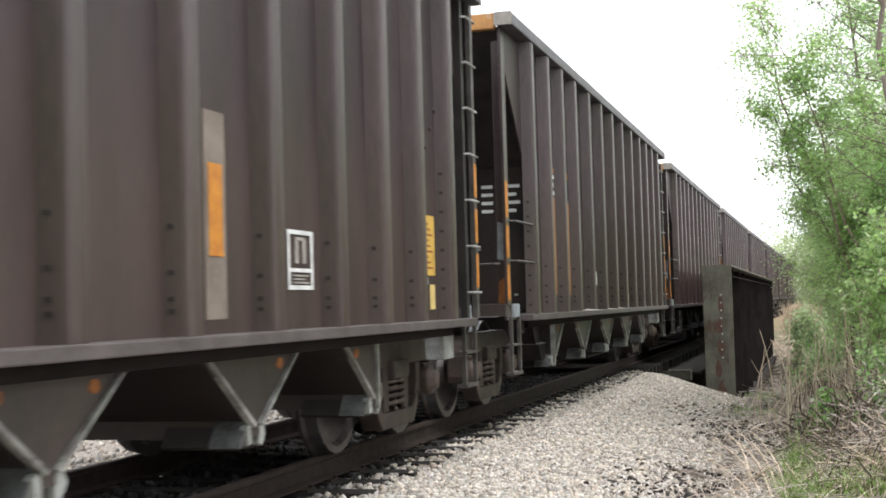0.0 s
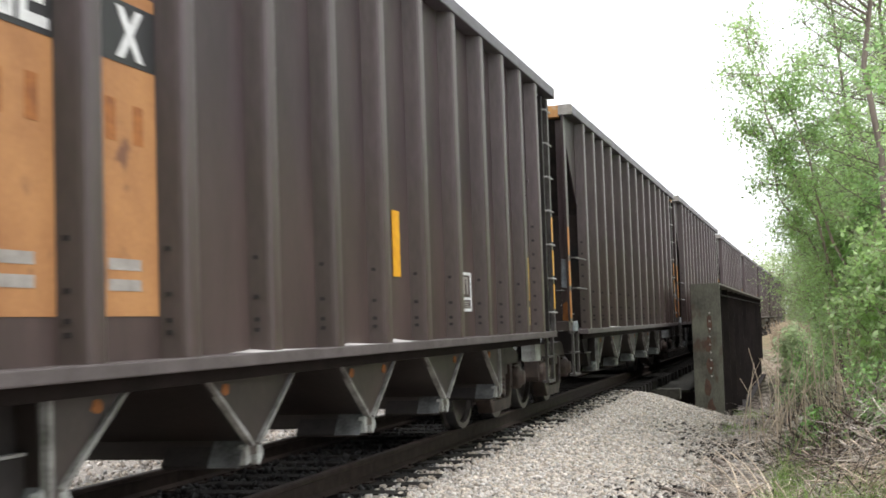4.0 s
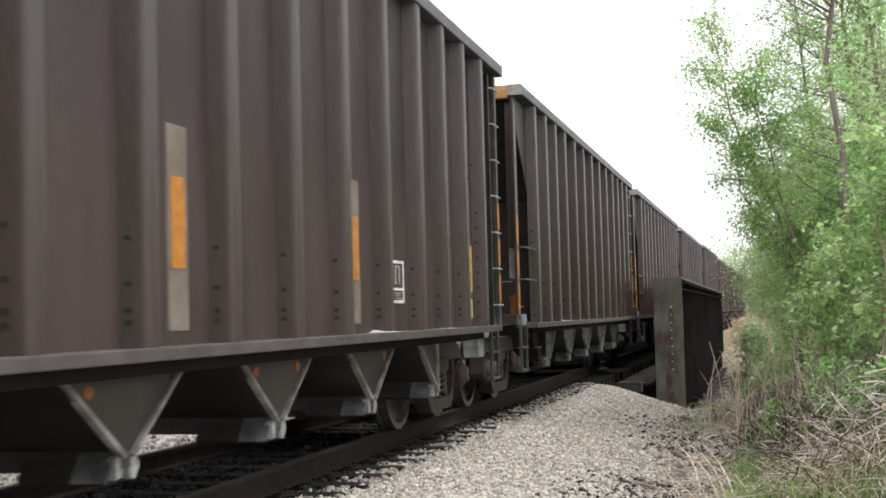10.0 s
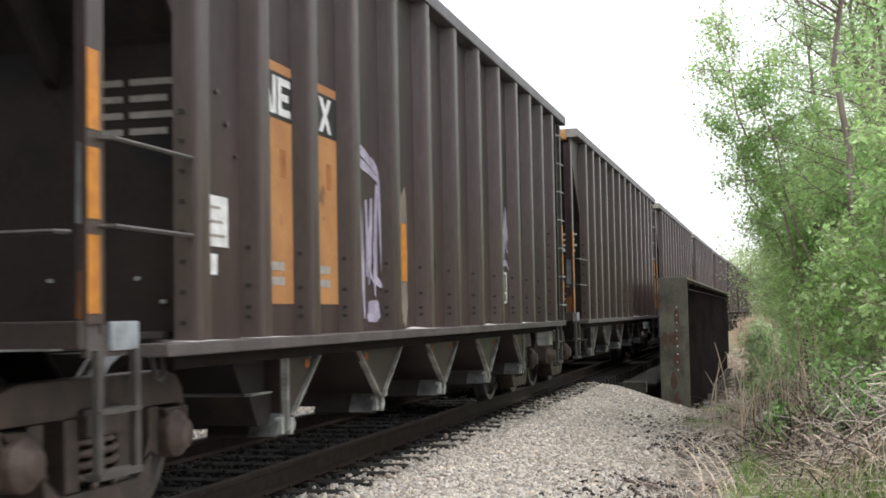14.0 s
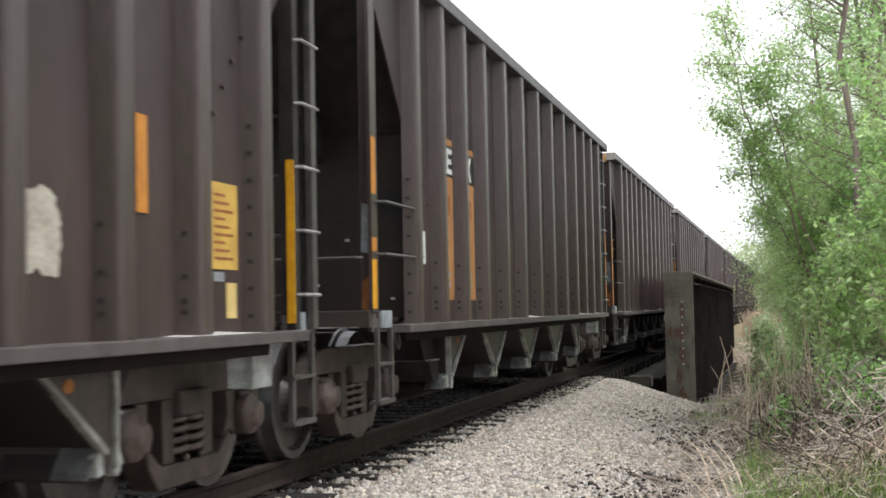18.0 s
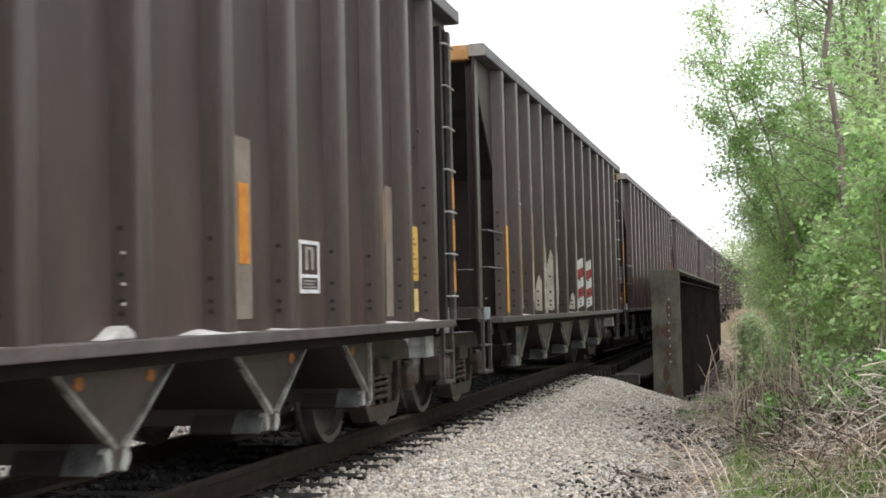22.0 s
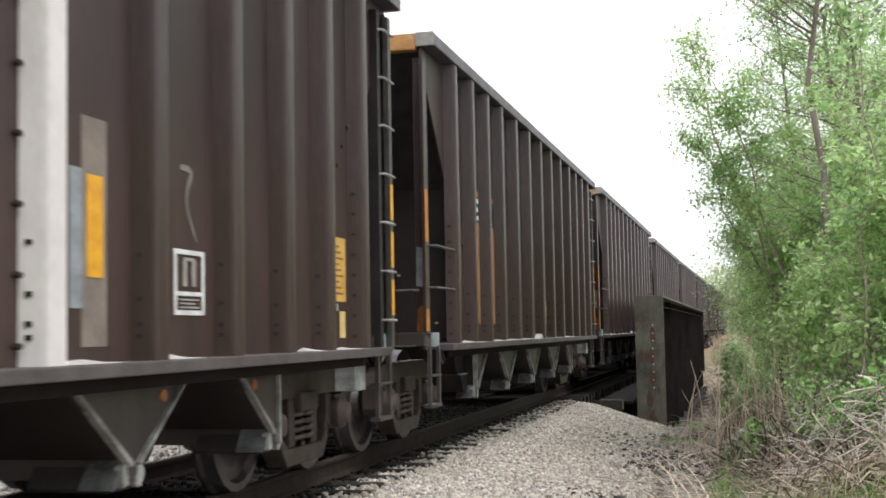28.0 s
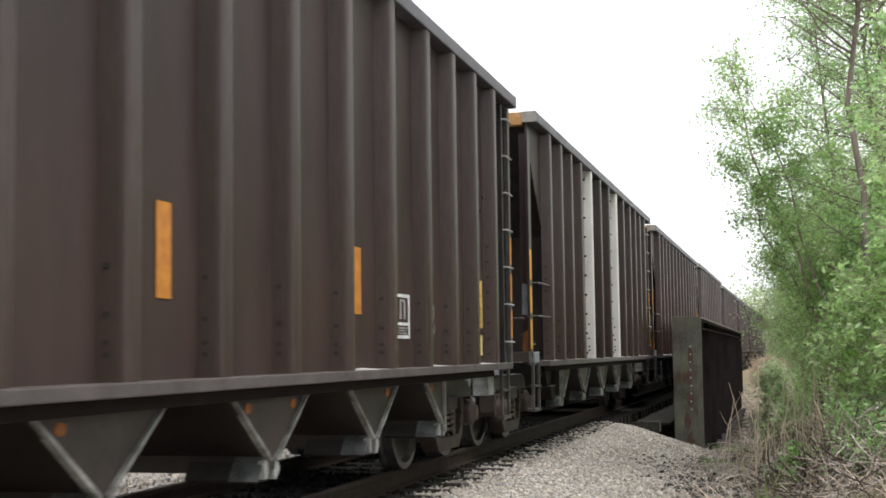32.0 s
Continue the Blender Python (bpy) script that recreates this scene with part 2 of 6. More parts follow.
BARK = material("grey_brown_bark", (0.27, 0.22, 0.19), (0.14, 0.112, 0.095), rough=0.95, scale=8, fine=60, stretch=(2, 2, 0.4), bump=0.6)
TWIG = material("bare_twig_bark", (0.42, 0.34, 0.28), (0.24, 0.19, 0.155), rough=0.9, scale=10, fine=60, bump=0.2)
DEADWOOD = material("dark_dead_twig", (0.15, 0.112, 0.092), (0.06, 0.045, 0.037), rough=0.9, scale=8, fine=50, bump=0.2, vary=0.4, island=True)
STRAW = material("dry_straw_stalk", (0.66, 0.55, 0.43), (0.45, 0.355, 0.27), rough=0.85, scale=6, fine=50, bump=0.1, vary=0.35, island=True)
BRIAR = material("dead_grey_briar", (0.74, 0.66, 0.59), (0.36, 0.305, 0.265), rough=0.9, scale=6, fine=50, bump=0.1, vary=0.45, island=True, hue=0.4)
LEAF = material("fresh_spring_leaf", (0.43, 0.61, 0.29), (0.31, 0.48, 0.20), rough=0.5, scale=3, fine=40, bump=0.0, leaf=0.72, vary=0.40, island=True, hue=0.2)
LEAFPALE = material("young_yellow_green_leaf", (0.55, 0.71, 0.36), (0.41, 0.57, 0.25), rough=0.6, scale=3, fine=40, bump=0.0, leaf=0.72, vary=0.28, island=True, hue=0.2)
LEAFDARK = material("deep_green_leaf", (0.36, 0.62, 0.22), (0.25, 0.48, 0.14), rough=0.5, scale=3, fine=40, bump=0.0, leaf=0.5, vary=0.3, island=True, hue=0.2)
GRASS = material("new_grass_blade", (0.40, 0.54, 0.19), (0.27, 0.40, 0.13), rough=0.7, scale=5, fine=40, bump=0.0, leaf=0.5, vary=0.4, island=True)
# paler, greyer green: the haze of distance is put into the leaf colour
FARLEAF = material("hazy_far_foliage", (0.50, 0.58, 0.36), (0.38, 0.46, 0.26), rough=0.9, scale=0.6, fine=6, bump=0.0, leaf=0.5, vary=0.25, island=True)
DRYGRASS = material("dry_tan_grass", (0.50, 0.395, 0.29), (0.34, 0.255, 0.18), rough=0.9, scale=5, fine=40, bump=0.0, vary=0.3, island=True)

# ---------------------------------------------------------------- building helpers


class Shape:
    """Gathers solid pieces for one mesh."""

    def __init__(self):
        self.v, self.f = [], []

    def add(self, verts, faces):
        o = len(self.v)
        self.v += [tuple(p) for p in verts]
        self.f += [tuple(i + o for i in q) for q in faces]
        return self

    def box(self, x0, x1, y0, y1, z0, z1):
        v = [(x, y, z) for z in (z0, z1) for y in (y0, y1) for x in (x0, x1)]
        return self.add(v, [(0, 2, 3, 1), (4, 5, 7, 6), (0, 1, 5, 4), (2, 6, 7, 3), (0, 4, 6, 2), (1, 3, 7, 5)])

    def prism(self, poly, a0, a1, axis="x"):
        """A polygon of two coordinates drawn out along an axis: x takes (y, z), y takes (x, z), z takes (x, y)."""
        put = {"x": lambda a, p: (a, p[0], p[1]), "y": lambda a, p: (p[0], a, p[1]), "z": lambda a, p: (p[0], p[1], a)}[axis]
        n = len(poly)
        v = [put(a0, p) for p in poly] + [put(a1, p) for p in poly]
        f = [tuple(range(n)), tuple(range(2 * n - 1, n - 1, -1))] + [(i, i + n, (i + 1) % n + n, (i + 1) % n) for i in range(n)]
        return self.add(v, f)

    def tube(self, pts, r, r1=None, sides=6, caps=True):
        pts = [Vector(p) for p in pts]
        r1 = r if r1 is None else r1
        v, f, n = [], [], len(pts)
        for i, p in enumerate(pts):
            d = (pts[min(i + 1, n - 1)] - pts[max(i - 1, 0)]).normalized()
            a = d.cross(Vector((0, 0, 1)) if abs(d.z) < 0.9 else Vector((1, 0, 0))).normalized()
            b = d.cross(a)
            q = r + (r1 - r) * i / max(n - 1, 1)
            v += [p + (a * math.cos(k * math.tau / sides) + b * math.sin(k * math.tau / sides)) * q for k in range(sides)]
        for i in range(n - 1):
            f += [(i * sides + k, i * sides + (k + 1) % sides, (i + 1) * sides + (k + 1) % sides, (i + 1) * sides + k) for k in range(sides)]
        if caps:
            f += [tuple(range(sides - 1, -1, -1)), tuple(range((n - 1) * sides, n * sides))]
        return self.add(v, f)

    def lathe(self, profile, sides=28, y=0.0, z=0.0):
        """Turns (x, radius) about the x axis."""
        v, f, n = [], [], len(profile)
        for x, r in profile:
            v += [(x, y + r * math.cos(k * math.tau / sides), z + r * math.sin(k * math.tau / sides)) for k in range(sides)]
        for i in range(n - 1):
            f += [(i * sides + k, i * sides + (k + 1) % sides, (i + 1) * sides + (k + 1) % sides, (i + 1) * sides + k) for k in range(sides)]
        f += [tuple(range(sides - 1, -1, -1)), tuple(range((n - 1) * sides, n * sides))]
        return self.add(v, f)

    def mesh(self, name, mat, bevel=0.0, smooth=False):
        me = bpy.data.meshes.new(name)
        me.from_pydata(self.v, [], self.f)
        bm = bmesh.new()
        bm.from_mesh(me)
        bmesh.ops.recalc_face_normals(bm, faces=bm.faces)
        if bevel:
            bmesh.ops.bevel(bm, geom=[e for e in bm.edges if e.is_manifold and e.calc_face_angle(0) > 0.6], offset=bevel, segments=2, affect="EDGES", profile=0.6)
        bm.to_mesh(me)
        bm.free()
        if smooth:
            me.polygons.foreach_set("use_smooth", [True] * len(me.polygons))
        me.materials.append(mat)
        return me


def part(name, shape, mat, parent, label="", bevel=0.0, smooth=False, at=None):
    me = shape if isinstance(shape, bpy.types.Mesh) else shape.mesh(name, mat, bevel, smooth)
    ob = new(name, me)
    ob.parent = parent
    if at is not None:
        ob.location = at
    if label:
        ob["label"] = label
    return ob


def thing(name, label, category, group="", kind="", at=(0, 0, 0)):
    ob = new(name)
    ob.location = at
    return tagged(ob, label, category, group, kind)


def raw_mesh(name, verts, faces, mat, smooth=False):
    """A large mesh from arrays, all faces with the same number of corners."""
    me = bpy.data.meshes.new(name)
    verts, faces = np.asarray(verts, np.float32), np.asarray(faces, np.int32)
    me.vertices.add(len(verts))
    me.vertices.foreach_set("co", verts.ravel())
    k = faces.shape[1]
    me.loops.add(faces.size)
    me.loops.foreach_set("vertex_index", faces.ravel())
    me.polygons.add(len(faces))
    me.polygons.foreach_set("loop_start", np.arange(0, faces.size, k, dtype=np.int32))
    me.polygons.foreach_set("loop_total", np.full(len(faces), k, np.int32))
    if smooth:
        me.polygons.foreach_set("use_smooth", np.ones(len(faces), bool))
    me.update(calc_edges=True)
    me.materials.append(mat)
    return me


# ---------------------------------------------------------------- the line of the track: nearly straight, then a bend to the left
STEP = 0.5
LINE = {}


def lay_line():
    for way in (1, -1):
        x = y = a = 0.0
        for i in range(0, 700):
            LINE[i * way] = (x, y, a)
            s = i * STEP * way
            bend = 0.0002 if s < 108 else (-1 / 260 if s > 112 else -0.0018)
            a += bend * STEP * way
            x += math.sin(a) * STEP * way
            y += math.cos(a) * STEP * way


lay_line()


def on_line(s):
    """x, y and heading (radians to the right of +y) at s metres along the track."""
    i = math.floor(s / STEP)
    k = s / STEP - i
    p, q = LINE[i], LINE[i + 1]
    return tuple(u + (v - u) * k for u, v in zip(p, q))


def off_line(s, side, z):
    x, y, a = on_line(s)
    return (x + side * math.cos(a), y - side * math.sin(a), z)


# ---------------------------------------------------------------- ground


def smoothstep(a, b, v):
    k = np.clip((v - a) / (b - a), 0, 1)
    return k * k * (3 - 2 * k)


def rough(x, y):
    return 0.5 * np.sin(x * 2.1 + 0.7 * y) * np.sin(y * 1.7 - 0.4 * x + 1.3) + 0.3 * np.sin(x * 5.3 + 1.1) * np.sin(y * 4.7 + 0.3) + 0.2 * np.sin(x * 9.1 + y * 3.1) * np.sin(y * 8.3)


def ground_z(x, y):
    x, y = np.asarray(x, float), np.asarray(y, float)
    u = x - 0.0001 * np.minimum(y, 110) ** 2
    bed = -0.235 + 0 * x
    z = bed - 0.14 * smoothstep(1.5, 3.2, np.abs(u)) + 0.012 * rough(x * 3, y * 3)
    bank = smoothstep(3.0, 3.9, u)
    z = z + bank * (0.07 * rough(x * 0.9, y * 0.9) + 0.05 * rough(x * 2.2, y * 2.0)) + 0.62 * smoothstep(4.5, 6.3, u) * smoothstep(6, 11, y)
    edge = 23.2 - 2.3 * np.clip(u - 1.4, 0, 1.9) + 4.0 * smoothstep(3.4, 6.5, u)
    gully = smoothstep(0.0, 7.0, y - edge) * (1 - smoothstep(49, 58, y))
    z = z - 3.6 * gully
    far = smoothstep(56, 66, y) * smoothstep(3.0, 7.0, np.abs(u))
    z = z - 0.15 * far
    z = z - 0.6 * smoothstep(8, 25, np.abs(u))
    return z


def build_ground():
    xs = np.concatenate([-np.geomspace(1500, 12, 24), np.linspace(-11, -4, 15), np.linspace(-3.8, 9, 108), np.geomspace(9.5, 1500, 30)])
    ys = np.concatenate([-np.geomspace(1500, 8, 16), np.linspace(-7, 5, 26), np.linspace(5.2, 30, 180), np.linspace(30.5, 70, 60), np.geomspace(72, 2500, 40)])
    gx, gy = np.meshgrid(xs, ys)
    gz = ground_z(gx, gy)
    v = np.stack([gx, gy, gz], -1).reshape(-1, 3)
    w = len(xs)
    i = (np.arange(len(ys) - 1)[:, None] * w + np.arange(w - 1)[None, :]).ravel()
    f = np.stack([i, i + 1, i + w + 1, i + w], -1)
    m = bpy.data.materials.new("ground_gravel_dirt_and_grass")
    m.use_nodes = True
    n, l = m.node_tree.nodes, m.node_tree.links
    b = n["Principled BSDF"]
    b.inputs["Roughness"].default_value = 0.95
    geo = n.new("ShaderNodeNewGeometry")
    sep = n.new("ShaderNodeSeparateXYZ")
    l.new(geo.outputs["Position"], sep.inputs[0])

    def noise_at(s, d=6.0):
        q = n.new("ShaderNodeTexNoise")
        q.inputs["Scale"].default_value, q.inputs["Detail"].default_value = s, d
        l.new(geo.outputs["Position"], q.inputs["Vector"])
        return q.outputs["Fac"]

    def ramp(fac, *stops):
        q = n.new("ShaderNodeValToRGB")
        while len(q.color_ramp.elements) < len(stops):
            q.color_ramp.elements.new(0.5)
        for e, (p, c) in zip(q.color_ramp.elements, stops):
            e.position, e.color = p, (*c, 1)
        l.new(fac, q.inputs[0])
        return q.outputs[0]

    def blend(fac, a, c):
        q = n.new("ShaderNodeMix")
        q.data_type = "RGBA"
        l.new(fac, q.inputs[0]), l.new(a, q.inputs[6]), l.new(c, q.inputs[7])
        return q.outputs[2]

    def between(v, lo, hi, jitter=0.0, scale=1.5):
        if jitter:
            q = n.new("ShaderNodeMath")
            q.operation = "MULTIPLY_ADD"
            q.inputs[1].default_value = jitter
            l.new(noise_at(scale, 4.0), q.inputs[0]), l.new(v, q.inputs[2])
            v = q.outputs[0]
        q = n.new("ShaderNodeMapRange")
        q.inputs["From Min"].default_value, q.inputs["From Max"].default_value = lo, hi
        l.new(v, q.inputs["Value"])
        return q.outputs[0]

    gravel = ramp(noise_at(34.0, 8.0), (0.33, (0.13, 0.113, 0.098)), (0.5, (0.30, 0.265, 0.23)), (0.65, (0.46, 0.415, 0.36)))
    dirt = ramp(noise_at(7.0, 9.0), (0.40, (0.085, 0.067, 0.057)), (0.52, (0.24, 0.20, 0.172)), (0.66, (0.45, 0.39, 0.34)))
    grass = ramp(noise_at(1.4, 8.0), (0.36, (0.14, 0.16, 0.07)), (0.5, (0.25, 0.19, 0.115)), (0.64, (0.34, 0.25, 0.155)))
    col = blend(between(sep.outputs["X"], 3.25, 3.7, 0.8), gravel, dirt)
    # darker soil tone: shade in the brush's hollows is put into this colour
    brush_floor = ramp(noise_at(9.0, 9.0), (0.38, (0.075, 0.058, 0.048)), (0.62, (0.30, 0.25, 0.205)))
    col = blend(between(sep.outputs["X"], 4.30, 4.75, 0.8), col, brush_floor)
    col = blend(between(sep.outputs["Y"], 24.5, 27.0, 1.0, 0.6), col, dirt)
    col = blend(between(sep.outputs["Y"], 54.0, 60.0, 2.0, 0.4), col, grass)
    l.new(col, b.inputs["Base Color"])
    bp = n.new("ShaderNodeBump")
    bp.inputs["Strength"].default_value, bp.inputs["Distance"].default_value = 0.7, 0.04
    l.new(noise_at(26.0, 8.0), bp.inputs["Height"])
    l.new(bp.outputs[0], b.inputs["Normal"])
    tagged(new("ground", raw_mesh("ground", v, f, m, True)), "gravel shoulder, littered dirt bank and creek gully", "ground", kind="structure")


build_ground()


def build_track():
    track = thing("railway_track", "rusty steel rails on dark wooden ties in pale ballast", "railway track", kind="structure")
    prof = [(-0.075, -0.17), (0.075, -0.17), (0.075, -0.158), (0.012, -0.14), (0.012, -0.045), (0.036, -0.035), (0.036, -0.008), (0.028, 0.0), (-0.028, 0.0), (-0.036, -0.008), (-0.036, -0.035), (-0.012, -0.045), (-0.012, -0.14), (-0.075, -0.158)]
    stations = [-30, -15, 0, 5, 10, 15, 20, 30, 40, 55, 70, 85, 100, 108, 114, 120, 130, 140, 155, 170, 190, 210, 240]
    for side in (0.752, -0.752):
        v, f, k = [], [], len(prof)
        for s in stations:
            v += [off_line(s, side + p, z) for p, z in prof]
        for i in range(len(stations) - 1):
            f += [(i * k + j, i * k + (j + 1) % k, (i + 1) * k + (j + 1) % k, (i + 1) * k + j) for j in range(k)]
        part("rail", Shape().add(v, f), RAIL, track)
    tie = Shape().box(-1.30, 1.30, -0.115, 0.115, -0.18, 0.0).mesh("tie", TIE, 0.012)
    plate = Shape().box(-0.10, 0.10, -0.09, 0.09, 0.0, 0.014).box(-0.085, -0.06, -0.07, -0.04, 0.014, 0.035).box(0.06, 0.085, 0.04, 0.07, 0.014, 0.035).mesh("tie_plate", RAIL)
    rng = random.Random(5)
    s = -6.0
    while s < 118:
        x, y, a = on_line(s)
        TIES.append(y)
        ob = part("tie", tie, TIE, track)
        ob.matrix_basis = pose(x + rng.uniform(-0.03, 0.03), y, -0.186 + rng.uniform(-0.006, 0.0), 0, 0, -math.degrees(a) + rng.uniform(-0.8, 0.8))
        if 4 < s < 30:
            for side in (0.752, -0.752):
                part("tie_plate", plate, RAIL, ob, at=(side - rng.uniform(-0.005, 0.005), 0, 0.0))
        s += 0.535 + rng.uniform(-0.02, 0.02)
    return track


TIES = []
TRACK = build_track()


def pebbles(name, count, area, size, mat, label, seed, lift=0.35, keep=None):
    """Broken angular stones, each of twelve faces, strewn over the ground."""
    rng = np.random.default_rng(seed)
    iv = np.array([(-1, -1, -1), (1, -1, -1), (1, 1, -1), (-1, 1, -1), (-1, -1, 1), (1, -1, 1), (1, 1, 1), (-1, 1, 1)]) * 0.72
    fc = np.array([(0, 2, 1), (0, 3, 2), (4, 5, 6), (4, 6, 7), (0, 1, 5), (0, 5, 4), (1, 2, 6), (1, 6, 5), (2, 3, 7), (2, 7, 6), (3, 0, 4), (3, 4, 7)])
    x0, x1, y0, y1 = area
    x = rng.uniform(x0, x1, count)
    y = y0 + (y1 - y0) * rng.uniform(0, 1, count) ** 1.25
    if keep is not None:
        ok = keep(x, y, rng)
        x, y = x[ok], y[ok]
    k = len(x)
    r = size * rng.uniform(0.5, 1.35, k) ** 1.3
    v = iv[None] * (1 + rng.uniform(-0.45, 0.35, (k, 8, 3)))
    v = v * rng.uniform(0.5, 1.3, (k, 1, 3)) * r[:, None, None]
    q = rng.normal(size=(k, 4))
    q /= np.linalg.norm(q, axis=1)[:, None]
    w, a, b, c = q.T
    rot = np.stack([1 - 2 * (b * b + c * c), 2 * (a * b - c * w), 2 * (a * c + b * w), 2 * (a * b + c * w), 1 - 2 * (a * a + c * c), 2 * (b * c - a * w), 2 * (a * c - b * w), 2 * (b * c + a * w), 1 - 2 * (a * a + b * b)], -1).reshape(k, 3, 3)
    v = np.einsum("kij,knj->kni", rot, v)
    z = ground_z(x, y) + r * lift * rng.uniform(0.2, 1.4, k)
    v += np.stack([x, y, z], -1)[:, None, :]
    f = (fc[None] + 8 * np.arange(k)[:, None, None]).reshape(-1, 3)
    return tagged(new(name, raw_mesh(name, v.reshape(-1, 3), f, mat)), label, "gravel", kind="stuff")


def clear_of_ties(y, gap=0.10):
    t = np.array(TIES)
    i = np.clip(np.searchsorted(t, y), 1, len(t) - 1)
    return np.minimum(np.abs(y - t[i - 1]), np.abs(y - t[i])) > gap


def on_shoulder(x, y, rng):
    fade = np.clip((3.55 - x) / 0.75, 0.10, 1) * np.where(y > 24.6 - 2.2 * np.clip(x - 1.4, 0, 9) + 1.2, 0.0, 1.0)
    free = ~((np.abs(x - 0.752) < 0.10))
    return (rng.uniform(0, 1, len(x)) < fade) & free


def in_track(x, y, rng):
    return (np.abs(np.abs(x) - 0.752) > 0.10) & clear_of_ties(y)


pebbles("ballast_stones", 118000, (1.32, 4.0, 6.5, 25.0), 0.0172, STONE, "pale crushed limestone ballast on the shoulder", 11, keep=on_shoulder)
pebbles("tie_end_stones", 11000, (0.98, 1.36, 6.5, 27.0), 0.020, STONE, "pale ballast heaped between the tie ends", 12, lift=1.0, keep=lambda x, y, r: (clear_of_ties(y, 0.105 + 0.02 * r.uniform(-1, 1, len(x))) | (x > 1.27)) & (r.uniform(0, 1, len(x)) < np.clip((x - 0.9) / 0.2, 0.15, 1)))
pebbles("rail_side_stones", 4000, (0.84, 1.22, 5.0, 27.0), 0.021, DARKSTONE, "ballast beside the rail, coloured dark for the train's shade", 16, lift=0.9, keep=lambda x, y, r: clear_of_ties(y, 0.105) & (r.uniform(0, 1, len(x)) < (1.25 - x) / 0.35))
pebbles("dark_stones", 8500, (2.3, 4.2, 7.0, 20.0), 0.022, CINDER, "dark cinder and dirt-stained stones along the bank", 15, keep=lambda x, y, r: (r.uniform(0, 1, len(x)) < np.clip((x - 2.4) / 0.9, 0, 1)) & (np.sin(x * 3.1 + y * 1.1) + np.sin(y * 1.9) > -0.1))
pebbles("track_bed_stones", 9000, (-1.25, 0.66, 5.0, 26.0), 0.023, DARKSTONE, "ballast between the rails, coloured dark for the train's shade", 13, lift=1.5, keep=in_track)
pebbles("far_shoulder_stones", 6500, (-6.0, -1.3, 3.0, 26.0), 0.028, STONE, "pale ballast on the far side of the track", 14)

# ---------------------------------------------------------------- coal hopper car
HALF = 6.33      # from the middle of the car to the leading end of its top rail
PITCH = 14.0     # from one car to the next
RIBS = [-5.41, -4.59, -3.78, -2.93, -1.95, -0.975, 0.0, 0.975, 1.95, 2.93, 3.78, 4.59, 5.41]
BOGIE = 5.50     # bogie centres from the middle of the car
AXLE = 0.755     # half the bogie's wheelbase
SPOUTS = [-3.82, -1.88, 0.06, 2.00, 3.94]


def mirrored(poly, side):
    return [(side * a, b) for a, b in poly]


